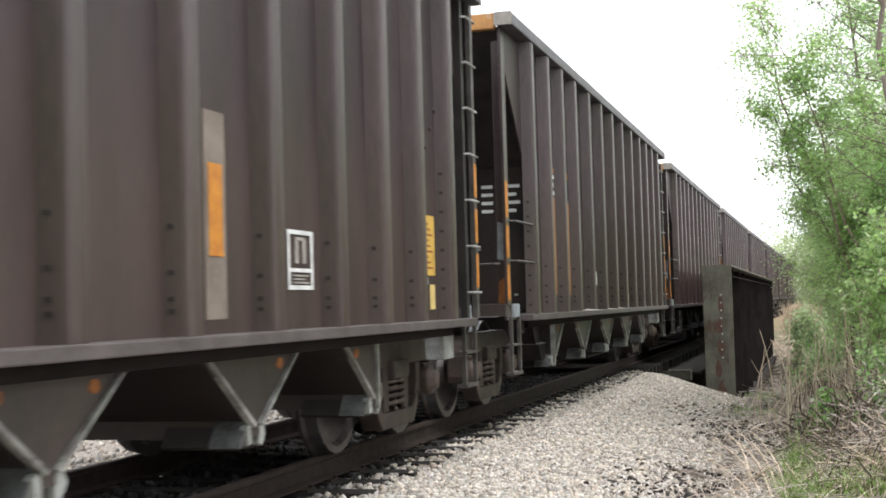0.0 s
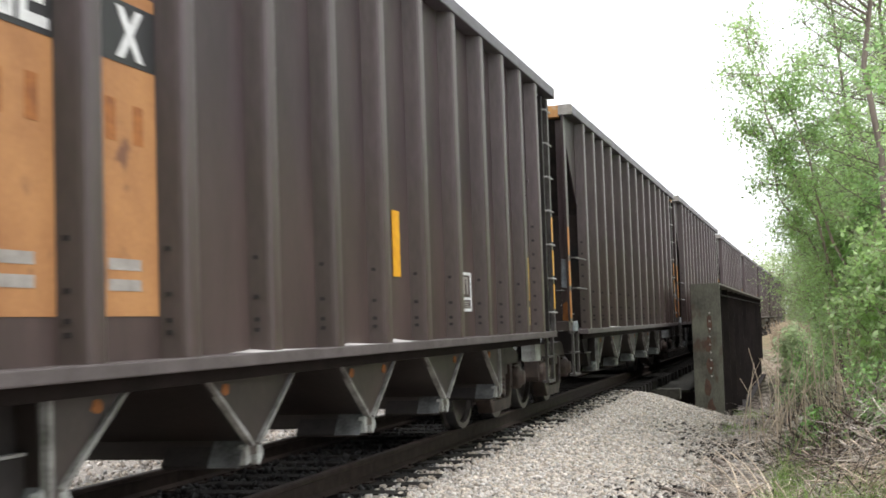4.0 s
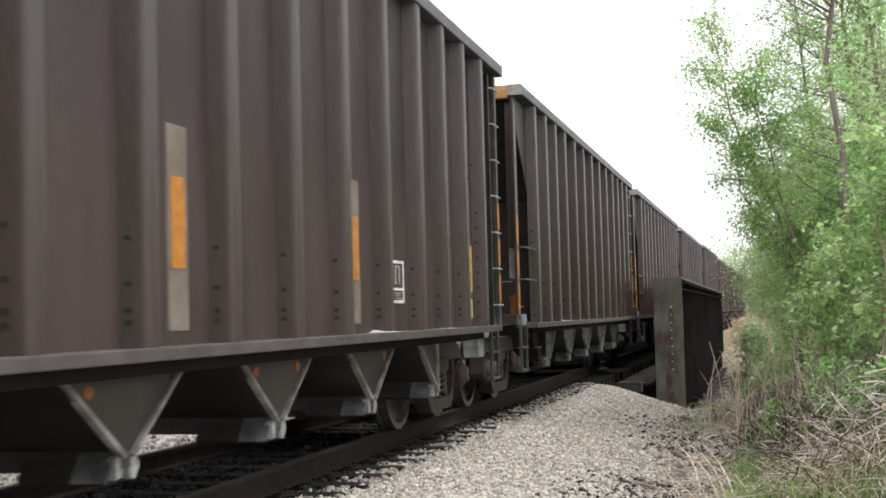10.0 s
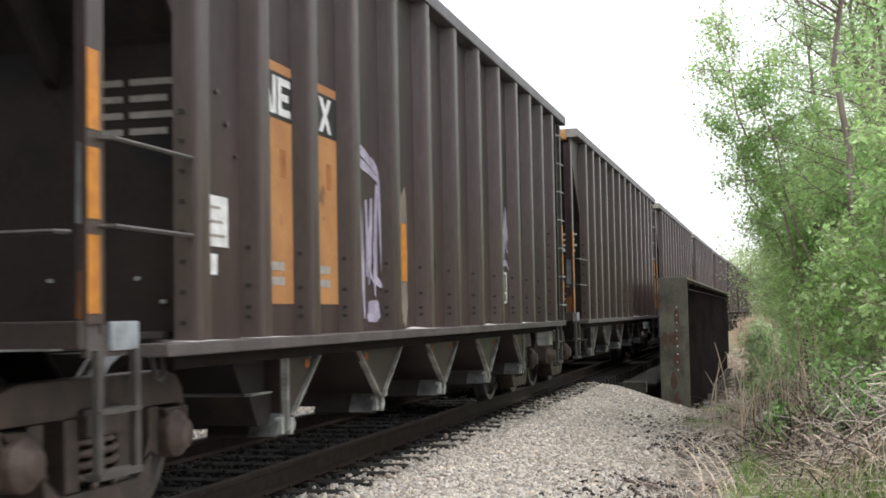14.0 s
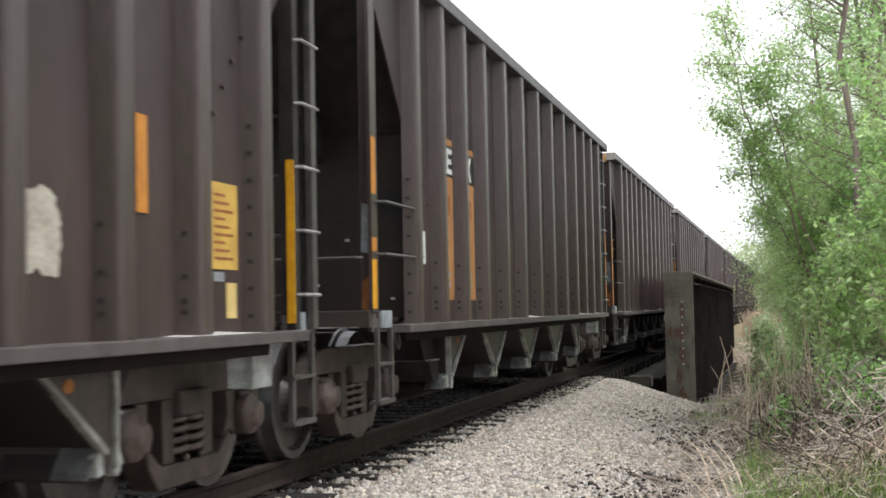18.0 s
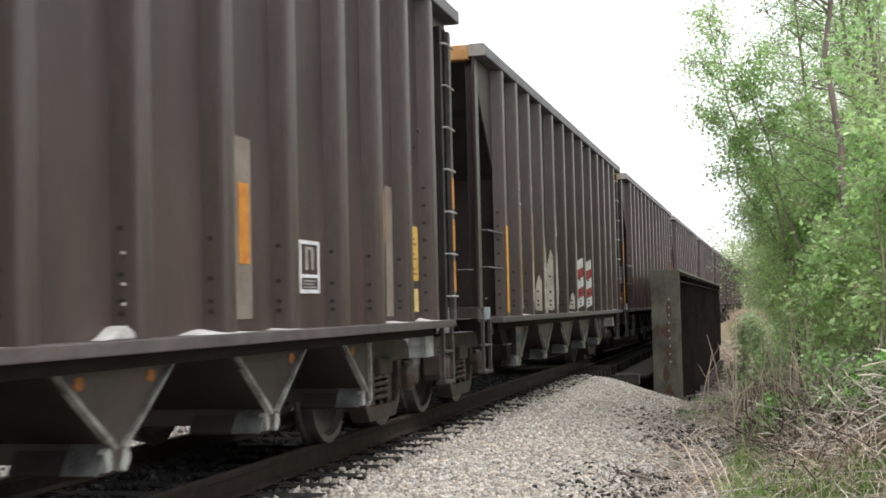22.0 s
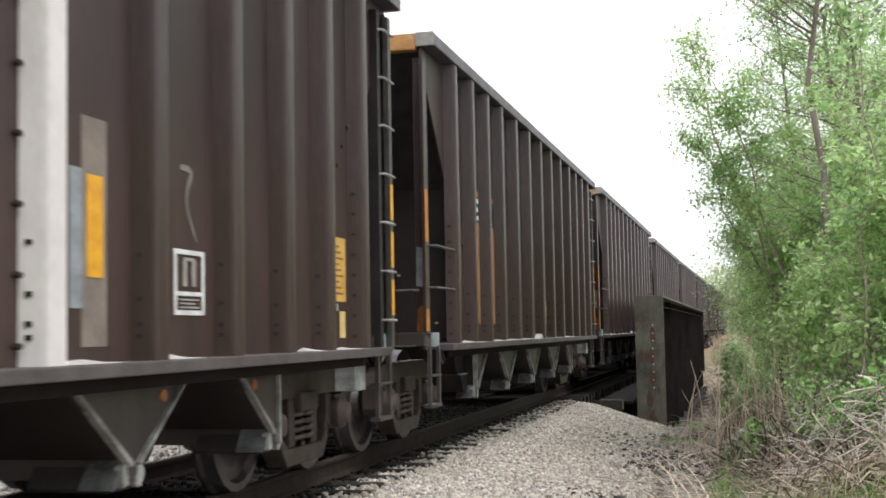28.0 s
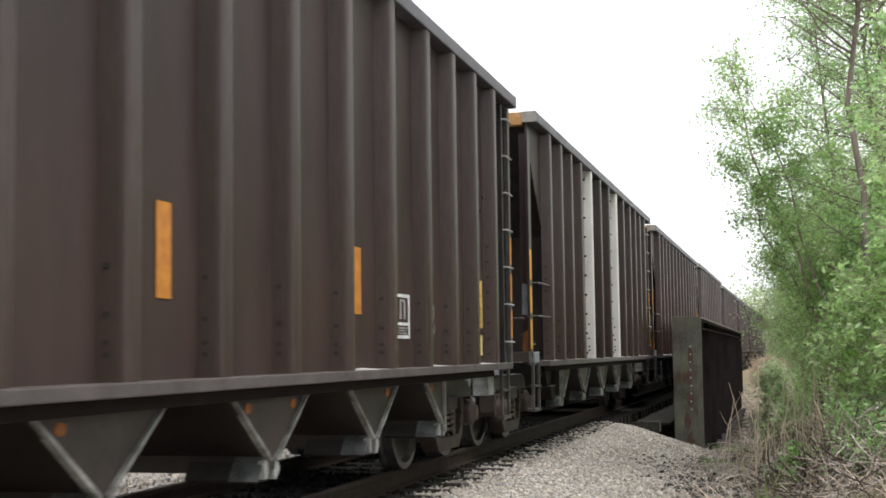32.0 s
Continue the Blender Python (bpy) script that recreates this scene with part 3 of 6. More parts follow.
def build_bogie(car, y):
    b = Shape().box(-0.98, 0.98, -0.19, 0.19, 0.50, 0.66).box(-0.25, 0.25, -0.25, 0.25, 0.66, 0.76)
    truck = part("bogie", b, CAST, car, "rusty cast steel bogie", bevel=0.02, at=(0, y, 0))
    for side in (1, -1):
        x0, x1 = sorted((side * 0.93, side * 1.07))
        f = Shape()
        f.prism([(-0.97, 0.60), (-0.94, 0.70), (-0.86, 0.78), (-0.72, 0.81), (0.72, 0.81), (0.86, 0.78), (0.94, 0.70), (0.97, 0.60), (0.86, 0.62), (-0.86, 0.62)], x0, x1)
        f.prism([(-0.54, 0.38), (-0.37, 0.26), (0.37, 0.26), (0.54, 0.38), (0.52, 0.26), (0.40, 0.13), (-0.40, 0.13), (-0.52, 0.26)], x0 - 0.012, x1 + 0.012)
        for s in (1, -1):
            f.prism([(s * 0.19, 0.262), (s * 0.315, 0.262), (s * 0.325, 0.618), (s * 0.19, 0.618)], x0 + 0.004, x1 - 0.004)
            f.prism([(s * 0.51, 0.618), (s * 0.53, 0.46), (s * 0.46, 0.345), (s * 0.54, 0.385), (s * 0.63, 0.34), (s * 0.64, 0.618)], x0 - 0.004, x1 + 0.004)
            f.prism([(s * 0.875, 0.618), (s * 0.885, 0.36), (s * 0.94, 0.34), (s * 0.97, 0.40), (s * 0.97, 0.598)], x0 - 0.02, x1 + 0.02)
            f.prism([(s * 0.66, 0.60), (s * 0.86, 0.60), (s * 0.84, 0.56), (s * 0.68, 0.56)], x0 - 0.03, x1 + 0.03)
        part("side_frame", f, CAST, truck, bevel=0.012)
        for cy in (-0.10, 0.10):
            sp = Shape()
            pts = [(side * 1.0 + 0.088 * math.cos(k * math.tau / 10), cy + 0.088 * math.sin(k * math.tau / 10), 0.275 + 0.0115 * k / 2) for k in range(0, 41, 1)]
            sp.tube(pts, 0.020, sides=5)
            part("coil_spring", sp, BEARING, truck, smooth=True)
        part("bolster_end", Shape().box(min(side * 0.86, side * 1.12), max(side * 0.86, side * 1.12), -0.20, 0.20, 0.52, 0.66), CAST, truck, bevel=0.02)
        for s in (1, -1):
            cap = Shape().lathe([(side * 0.90, 0.125), (side * 1.12, 0.130), (side * 1.14, 0.122), (side * 1.145, 0.085), (side * 1.185, 0.078), (side * 1.195, 0.04)], 18, s * AXLE, 0.457)
            part("bearing_cap", cap, BEARING, truck, smooth=True)
    for s in (1, -1):
        w = Shape().lathe([(-0.95, 0.07), (-0.86, 0.085), (-0.845, 0.455), (-0.745, 0.459), (-0.725, 0.485), (-0.70, 0.485), (-0.70, 0.40), (-0.73, 0.38), (-0.745, 0.16), (-0.69, 0.13), (-0.66, 0.09),
                           (0.66, 0.09), (0.69, 0.13), (0.745, 0.16), (0.73, 0.38), (0.70, 0.40), (0.70, 0.485), (0.725, 0.485), (0.745, 0.459), (0.845, 0.455), (0.845, 0.40), (0.80, 0.375), (0.79, 0.17), (0.85, 0.14), (0.86, 0.085), (0.95, 0.07)], 22)
        for k in range(3):
            a = k * math.tau / 3
            w.box(0.79, 0.797, 0.27 * math.cos(a) - 0.03, 0.27 * math.cos(a) + 0.03, 0.27 * math.sin(a) - 0.03, 0.27 * math.sin(a) + 0.03)
        me = w.mesh("wheelset", WHEEL)
        me.materials.append(TREAD)
        for q in me.polygons:
            if 0.44 < math.hypot(q.center.y, q.center.z) < 0.475 and abs(q.normal.x) < 0.5:
                q.material_index = 1
        part("wheelset", me, WHEEL, truck, "worn steel wheels with bright treads on an axle", at=(0, s * AXLE, 0.457))
    return truck


def build_car():
    car = thing("hopper_car", "weathered dark brown steel coal hopper car on the rails", "hopper car", "cars of the coal train")
    sheet_poly = [(-5.48, 0.97), (5.48, 0.97), (5.48, 2.54), (6.28, 3.44), (6.37, 3.52), (6.37, 3.80), (-6.37, 3.80), (-6.37, 3.52), (-6.28, 3.44), (-5.48, 2.54)]
    hat = Shape()
    hat.prism([(1.498, -0.125), (1.585, -0.086), (1.604, -0.074), (1.613, -0.050), (1.615, 0.0), (1.613, 0.050), (1.604, 0.074), (1.585, 0.086), (1.498, 0.125)], 0.978, 3.80, "z")
    bolt = Shape().prism([(1.527, -0.119), (1.553, -0.107), (1.550, -0.097), (1.524, -0.109)], -0.011, 0.011, "z").mesh("bolt", UNDER)
    ribs = {1: hat.mesh("rib", RIB), -1: None}
    back = Shape().add([(-x, y, z) for x, y, z in hat.v], hat.f)
    ribs[-1] = back.mesh("rib", RIB)
    for side in (1, -1):
        x0, x1 = sorted((side * 1.482, side * 1.50))
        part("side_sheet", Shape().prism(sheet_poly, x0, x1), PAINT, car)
        for y in RIBS:
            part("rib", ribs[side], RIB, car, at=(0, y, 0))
            if side > 0:
                for z in ([1.07 + 0.15 * k for k in range(8)] if abs(y) > 5 else [1.095, 1.15, 1.27, 1.48]):
                    part("bolt", bolt, UNDER, car, at=(0, y, z))
        x0, x1 = sorted((side * 1.46, side * 1.63))
        part("top_chord", Shape().box(x0, x1, -6.40, 6.40, 3.70, 3.815), CHORD, car, "dusty grey-brown top rail", bevel=0.012)
        a, b = sorted((side * 1.47, side * 1.655))
        c, d = sorted((side * 1.47, side * 1.50))
        part("side_sill", Shape().box(a, b, -5.92, 5.92, 0.915, 0.978), SILL, car, bevel=0.008)
        part("sill_web", Shape().box(*sorted((side * 1.43, side * 1.525)), -5.6, 5.6, 0.845, 0.914), WEB, car, "recessed sill web, near-black for the shade there")
    for end in (1, -1):
        y0, y1 = sorted((end * 6.30, end * 6.42))
        part("end_top_chord", Shape().box(-1.458, 1.458, y0, y1, 3.66, 3.815), ENDPAINT, car, "orange rusted end top rail", bevel=0.012)
        for side in (1, -1):
            part("top_chord_end", Shape().box(*sorted((side * 1.460, side * 1.632)), *sorted((end * 6.401, end * 6.424)), 3.692, 3.818), GREYMARK, car, "pale end of the top rail")
        # underside shade of the slope sheet is in its near-black colour
        s = Shape().prism([(end * 6.36, 3.76), (end * 6.31, 3.76), (end * 5.33, 2.58), (end * 5.33, 2.50), (end * 5.37, 2.50)], -1.48, 1.48)
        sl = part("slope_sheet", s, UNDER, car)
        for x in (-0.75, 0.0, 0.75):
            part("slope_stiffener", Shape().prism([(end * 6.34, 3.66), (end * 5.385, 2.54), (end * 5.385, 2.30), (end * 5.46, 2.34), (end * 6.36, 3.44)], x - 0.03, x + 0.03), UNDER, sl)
        y0, y1 = sorted((end * 5.35, end * 5.37))
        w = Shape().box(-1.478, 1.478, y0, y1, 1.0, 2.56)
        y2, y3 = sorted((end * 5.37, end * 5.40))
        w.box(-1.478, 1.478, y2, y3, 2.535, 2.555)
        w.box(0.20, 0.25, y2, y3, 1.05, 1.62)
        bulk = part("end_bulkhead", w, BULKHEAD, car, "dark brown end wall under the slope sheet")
        for bx, bz in ((0.72, 1.30), (1.22, 1.30), (0.98, 1.66), (1.36, 1.18)):
            part("bolt", Shape().box(bx - 0.016, bx + 0.016, *sorted((end * 5.37, end * 5.382)), bz - 0.01, bz + 0.01), GATE, bulk)
        y0, y1 = sorted((end * 5.37, end * 6.37))
        part("platform", Shape().box(-1.44, 1.44, y0, y1, 1.0, 1.03), UNDER, car)
        y2, y3 = sorted((end * 6.37, end * 6.44))
        part("end_sill", Shape().box(-1.50, 1.50, y2, y3, 0.965, 1.09), HOPPER, car, bevel=0.01)
        # pale steel colour stands for light caught on the lower flange
        part("sill_lip", Shape().box(-1.42, 1.42, *sorted((end * 6.441, end * 6.47)), 0.963, 0.972), ANGLE, car, "lower lip of the end sill, coloured bright as if lit")
        y4, y5 = sorted((end * 6.47, end * 6.79))
        y6, y7 = sorted((end * 6.77, end * 7.07))
        part("coupler", Shape().box(-0.09, 0.09, y4, y5, 0.78, 0.93).prism([(-0.16, 0.70), (0.10, 0.70), (0.17, 0.80), (0.17, 0.98), (-0.05, 1.0), (-0.16, 0.92)], y6, y7, "y"), CAST, car, bevel=0.02)
        for side in (1, -1):
            x0, x1 = sorted((side * 1.47, side * 1.50))
            part("platform_side", Shape().box(x0, x1, *sorted((end * 5.92, end * 6.37)), 0.93, 1.07), SILL, car)
            ladder = side * end > 0
            if not ladder:
                p = Shape().box(*sorted((side * 1.385, side * 1.512)), *sorted((end * 6.24, end * 6.27)), 1.031, 3.70).box(*sorted((side * 1.482, side * 1.512)), *sorted((end * 6.27, end * 6.39)), 1.072, 3.70)
                part("corner_post", p, RIB, car, "channel steel corner post", bevel=0.006)
                for z in (1.50, 1.885):
                    part("handhold", Shape().tube([(side * 1.50, end * 6.29, z + 0.0), (side * 1.58, end * 6.27, z), (side * 1.58, end * 5.42, z), (side * 1.50, end * 5.40, z)], 0.012), IRON, car)
                part("handhold", Shape().tube([(side * 1.45, end * 6.43, 1.47), (side * 1.42, end * 6.49, 1.47), (side * 0.35, end * 6.49, 1.47), (side * 0.30, end * 6.39, 1.47)], 0.012), IRON, car)
                part("handhold_stay", Shape().box(*sorted((side * 0.28, side * 0.32)), *sorted((end * 6.37, end * 6.41)), 1.0, 1.5), IRON, car)
            else:
                lad = part("ladder", Shape().box(*sorted((side * 1.53, side * 1.575)), *sorted((end * 6.20, end * 6.285)), 0.98, 3.66).box(*sorted((side * 1.46, side * 1.53)), *sorted((end * 6.265, end * 6.285)), 1.0, 3.70), IRON, car, "steel side ladder", bevel=0.005)
                part("stile", Shape().box(*sorted((side * 1.47, side * 1.56)), *sorted((end * 5.93, end * 6.01)), 0.98, 3.66), UNDER, lad)
                for k in range(7):
                    z = 1.19 + 0.385 * k
                    part("rung", Shape().tube([(side * 1.52, end * 5.95, z), (side * 1.60, end * 5.97, z), (side * 1.60, end * 6.25, z)], 0.011, sides=5), ANGLE, lad)
                for k in range(4):
                    z = 1.19 + 0.385 * k
                    part("end_rung", Shape().tube([(side * 1.44, end * 6.29, z), (side * 1.42, end * 6.41, z), (side * 1.0, end * 6.41, z), (side * 0.98, end * 6.31, z)], 0.011, sides=5), IRON, lad)
                part("valve_box", Shape().box(*sorted((side * 1.34, side * 1.50)), *sorted((end * 5.42, end * 5.70)), 0.66, 0.94), GATE, car, "pale grey box under the sill", bevel=0.012)
            step = part("stirrup_step", Shape().box(*sorted((side * 1.46, side * 1.54)), *sorted((end * 5.95, end * 6.33)), 0.40, 0.43), IRON, car)
            part("tread", Shape().box(*sorted((side * 1.46, side * 1.54)), *sorted((end * 5.95, end * 6.33)), 0.68, 0.70), IRON, step)
            for yy in (6.31, 5.97):
                part("hanger", Shape().box(*sorted((side * 1.50, side * 1.53)), *sorted((end * (yy - 0.025), end * (yy + 0.025))), 0.42, 0.96), IRON, step)
            part("poling_plate", Shape().box(*sorted((side * 1.50, side * 1.525)), *sorted((end * 5.95, end * 6.20)), 0.955, 1.085), PLATE, car, "pale blue-grey steel plate", bevel=0.006)
    for side in (1, -1):
        for end in (1, -1):
            for k in range(6):
                u = k / 5
                yy, zz = end * (5.28 - 0.62 * u), 2.62 - 0.80 * u
                part("bolt", Shape().prism([(yy + 0.017 * math.cos(q * math.tau / 6), zz + 0.017 * math.sin(q * math.tau / 6)) for q in range(6)], *sorted((side * 1.499, side * 1.518))), RIB, car)
    part("centre_sill", Shape().box(-0.22, 0.22, -6.47, 6.47, 0.80, 1.06), UNDER, car, bevel=0.01)
    for i, y in enumerate(SPOUTS):
        lo = 0.0 if i == 0 else 0.60
        hi = 0.0 if i == len(SPOUTS) - 1 else 0.60
        left, right = y - max(lo, 0.06), y + max(hi, 0.06)
        funnel = [(left, 0.90), (right, 0.90), (right, 0.85), (y + 0.05, 0.50), (y + 0.05, 0.42), (y - 0.05, 0.42), (y - 0.05, 0.50), (left, 0.85)]
        hop = part("hopper", Shape().prism(funnel, 1.40, 1.42), HOPPER, car, "grimy V-shaped hopper end sheet")
        part("far_end_sheet", Shape().prism(funnel, -1.42, -1.40), HOPPER, hop)
        for far, near in ((left, y - 0.05), (right, y + 0.05)):
            d = 0.016 if far > near else -0.016
            part("slope_plate", Shape().prism([(far, 0.95), (far + d, 0.95), (near + d, 0.50), (near + d, 0.40), (near, 0.40), (near, 0.50)], -1.398, 1.398), SLOPE, hop)
        for k, wide in ((-1, lo), (1, hi)):
            for a, c in ((1.402, 1.445), (-1.445, -1.402)):
                if wide:
                    e = Shape().prism([(y + k * (wide + 0.005), 0.865), (y + k * (wide - 0.019), 0.865), (y + k * 0.026, 0.485), (y + k * 0.05, 0.468)], a, c)
                else:
                    e = Shape().box(a, c, *sorted((y + k * 0.03, y + k * 0.06)), 0.40, 0.93)
                part("edge_angle", e, ANGLE, hop, "scuffed bare steel edge angle")
        for x in (0.93, -1.37):
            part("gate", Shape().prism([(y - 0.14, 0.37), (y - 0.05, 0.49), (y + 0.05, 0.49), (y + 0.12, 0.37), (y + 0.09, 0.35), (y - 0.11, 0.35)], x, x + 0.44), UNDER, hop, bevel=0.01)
        part("gate_plate", Shape().prism([(y - 0.148, 0.362), (y - 0.055, 0.495), (y - 0.066, 0.50), (y - 0.162, 0.368)], 1.22, 1.40), GATEPLATE, hop, "polished pale gate plate")
        part("gate_hanger", Shape().prism([(y + 0.035, 0.50), (y + 0.10, 0.49), (y + 0.14, 0.42), (y + 0.09, 0.355), (y + 0.045, 0.37)], 1.372, 1.42), GATE, hop, "scuffed pale gate hanger", bevel=0.008)
        part("gate_hanger", Shape().prism([(y - 0.10, 0.47), (y - 0.045, 0.50), (y - 0.035, 0.38), (y - 0.09, 0.37)], 1.372, 1.42), GATE, hop, "scuffed pale gate hanger", bevel=0.008)
        for k, wide in ((-1, lo), (1, hi)):
            if wide and (i + k) % 3 != 2:
                part("rust_spot", Shape().prism([(y + k * 0.34 + 0.045 * math.cos(q * math.tau / 9) * (1 + 0.2 * math.sin(q * 2.7)), 0.79 + 0.032 * math.sin(q * math.tau / 9)) for q in range(9)], 1.418, 1.424), RUST, hop, "orange rust spot")
    for end in (1, -1):
        y0 = SPOUTS[0] if end < 0 else SPOUTS[-1]
        for xa, xb in ((1.285, 1.30), (-1.30, -1.285)):
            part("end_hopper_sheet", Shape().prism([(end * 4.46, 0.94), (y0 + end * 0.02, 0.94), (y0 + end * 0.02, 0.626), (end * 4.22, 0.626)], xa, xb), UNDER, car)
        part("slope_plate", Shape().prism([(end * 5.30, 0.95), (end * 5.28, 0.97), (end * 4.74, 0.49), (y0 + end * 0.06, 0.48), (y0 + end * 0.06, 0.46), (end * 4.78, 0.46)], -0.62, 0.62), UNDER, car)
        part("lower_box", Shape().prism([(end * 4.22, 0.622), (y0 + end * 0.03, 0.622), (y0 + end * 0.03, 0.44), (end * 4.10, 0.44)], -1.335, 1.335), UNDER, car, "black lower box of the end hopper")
        # added box: its near-black stands in for the dark gap between the wheels
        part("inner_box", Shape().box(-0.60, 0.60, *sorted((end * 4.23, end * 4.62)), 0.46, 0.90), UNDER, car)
        # the ledge's lit edge is painted as a pale strip
        part("sheet_ledge", Shape().box(1.301, 1.345, *sorted((y0 + end * 0.04, end * 4.22)), 0.625, 0.638), ANGLE, car, "narrow ledge coloured pale as if lit")
        part("hook", Shape().tube([(1.46, end * 5.72, 0.93), (1.48, end * 5.70, 0.82), (1.48, end * 5.66, 0.79), (1.48, end * 5.62, 0.82), (1.46, end * 5.60, 0.93)], 0.013), IRON, car)
        build_bogie(car, end * BOGIE)
    return car


FACE = 1.5005    # the side sheet's outer face


def quad(car, name, e0, e1, z0, z1, mat, x=FACE, label="", thick=0.003):
    """A painted or glued patch on the near side, from e0 to e1 metres behind the leading end."""
    return part(name, Shape().box(x, x + thick, e0 + HALF, e1 + HALF, z0, z1), mat, car, label)


def stripe(car, e, mat=None, patch=True, z0=1.36, z1=1.82, w=0.15):
    if patch == "ragged":
        blotch(car, "patch_paint", e - 0.12, e + 0.12, 1.05, 2.10, PATCH, 70, FACE, "grey-beige patch of touch-up paint", 0.10)
    elif patch:
        quad(car, "patch_paint", e - 0.115, e + 0.115, 1.05, 2.08, PATCH, label="grey-beige patch of touch-up paint")
    quad(car, "reflector", e - w / 2, e + w / 2, z0, z1, mat or ORANGE, FACE + 0.004, "vertical orange reflector strip")


def data_box(car, e=-3.85, filled=False):
    if filled:
        quad(car, "stencil_backing", e - 0.24, e + 0.24, 1.17, 1.62, PATCH)
    ink = GREYMARK if filled else WHITE
    a, b, z0, z1 = e - 0.19 + HALF, e + 0.19 + HALF, 1.20, 1.54
    s = Shape()
    for y0, y1, q0, q1 in ((a, a + 0.035, z0, z1), (b - 0.035, b, z0, z1), (a + 0.036, b - 0.036, z0, z0 + 0.025), (a + 0.036, b - 0.036, z1 - 0.025, z1), (a + 0.036, b - 0.036, z0 + 0.10, z0 + 0.122)):
        s.box(FACE + 0.004, FACE + 0.007, y0, y1, q0, q1)
    box = part("stencil_box", s, ink, car, "white ruled stencil box")
    for y0, y1, q0, q1 in ((a + 0.11, a + 0.16, z0 + 0.15, z1 - 0.06), (a + 0.22, a + 0.27, z0 + 0.15, z1 - 0.05), (a + 0.12, a + 0.26, z1 - 0.058, z1 - 0.04)):
        part("stencil_bar", Shape().box(FACE + 0.004, FACE + 0.007, y0, y1, q0, q1), GREYMARK, box)
    for k in range(3):
        part("stencil_line", Shape().box(FACE + 0.004, FACE + 0.007, a + 0.07, b - 0.07 - 0.05 * (k % 2), z0 + 0.035 + 0.02 * k, z0 + 0.045 + 0.02 * k), GREYMARK, box)


def placard(car, e=-1.30, mat=None):
    p = quad(car, "placard", e - 0.16, e + 0.18, 1.32, 1.78, mat or PLACARD, label="dull placard with rows of small print")
    s = Shape()
    for k in range(9):
        s.box(FACE + 0.003, FACE + 0.005, e - 0.12 + HALF, e + 0.12 - 0.05 * (k % 3) + HALF, 1.37 + 0.042 * k, 1.385 + 0.042 * k)
    part("small_print", s, GREYMARK if mat else RUST, p)
    quad(car, "tag", e - 0.13, e + 0.0, 1.255, 1.305, PLATE)
    quad(car, "pale_tag", e + 0.03, e + 0.16, 1.06, 1.25, PALETAG, label="pale yellow tag")


def number_panels(car, mat, seed=0, top=2.62):
    """Two painted panels with a black header; the marks on them are plain blocks."""
    rng = random.Random(seed)
    for e0, e1 in ((-10.78, -10.24), (-9.96, -9.40)):
        q = quad(car, "number_panel", e0, e1, 1.17, top, mat, label="faded yellow-orange number panel")
        part("header", Shape().box(FACE + 0.003, FACE + 0.006, e0 + HALF, e1 + HALF, 2.28, 2.56), BLACK, q, "black header band")
        m = (e0 + e1) / 2 + HALF
        s, fx = Shape(), (FACE + 0.006, FACE + 0.009)
        if e0 < -10.5:
            c = m + 0.135
            s.box(*fx, c - 0.10, c - 0.045, 2.305, 2.535)
            for z in (2.305, 2.3975, 2.49):
                s.box(*fx, c - 0.0445, c + 0.10 - (0.03 if 2.35 < z < 2.45 else 0), z, z + 0.045)
            s.prism([(m - 0.19, 2.535), (m - 0.13, 2.535), (m - 0.05, 2.305), (m - 0.11, 2.305)], *fx).box(*fx, m - 0.048, m + 0.004, 2.305, 2.535)
        else:
            c = m + 0.05
            for k in (-1, 1):
                s.prism([(c - k * 0.12, 2.535), (c - k * 0.055, 2.535), (c + k * 0.12, 2.305), (c + k * 0.055, 2.305)], fx[0], fx[1] + 0.0006 * k)
        part("header_mark", s, WHITE, q)
        s = Shape()
        for k in (-1, 1):
            c = m + k * 0.12
            s.box(FACE + 0.003, FACE + 0.005, c - 0.045, c + 0.04, 1.93, 2.10 + rng.uniform(0, 0.02))
        part("number_mark", s, TAN if mat is YELLOW else RUST, q)
        s = Shape()
        for k in range(2):
            s.box(FACE + 0.003, FACE + 0.005, m - 0.16, m + 0.12, 1.28 + 0.09 * k, 1.33 + 0.09 * k)
        part("small_print", s, GREYMARK if mat is TAN else TAN, q)


def stencil_tag(car, e=-11.42, z=1.47):
    q = quad(car, "stencil_tag", e - 0.12, e + 0.20, z, z + 0.27, WHITE, label="white stencil block with small dark print")
    s = Shape()
    for k in range(3):
        s.box(FACE + 0.003, FACE + 0.005, e - 0.09 + HALF, e + 0.16 + HALF - 0.03 * k, z + 0.05 + 0.075 * k, z + 0.065 + 0.075 * k)
    part("small_print", s, GREYMARK, q)
    quad(car, "small_tag", e - 0.05, e + 0.06, z - 0.15, z - 0.04, WHITE)


def bulkhead_print(car, n=0):
    for k in range(4):
        z = 2.29 - 0.085 * k
        for x0, x1 in ((1.02, 1.14), (1.18, 1.43 - 0.04 * (k % 2))):
            part("bulkhead_print", Shape().box(x0, x1, -5.376, -5.372, z, z + 0.034), WHITE if n % 2 else GREYMARK, car, "line of white stencilled print")


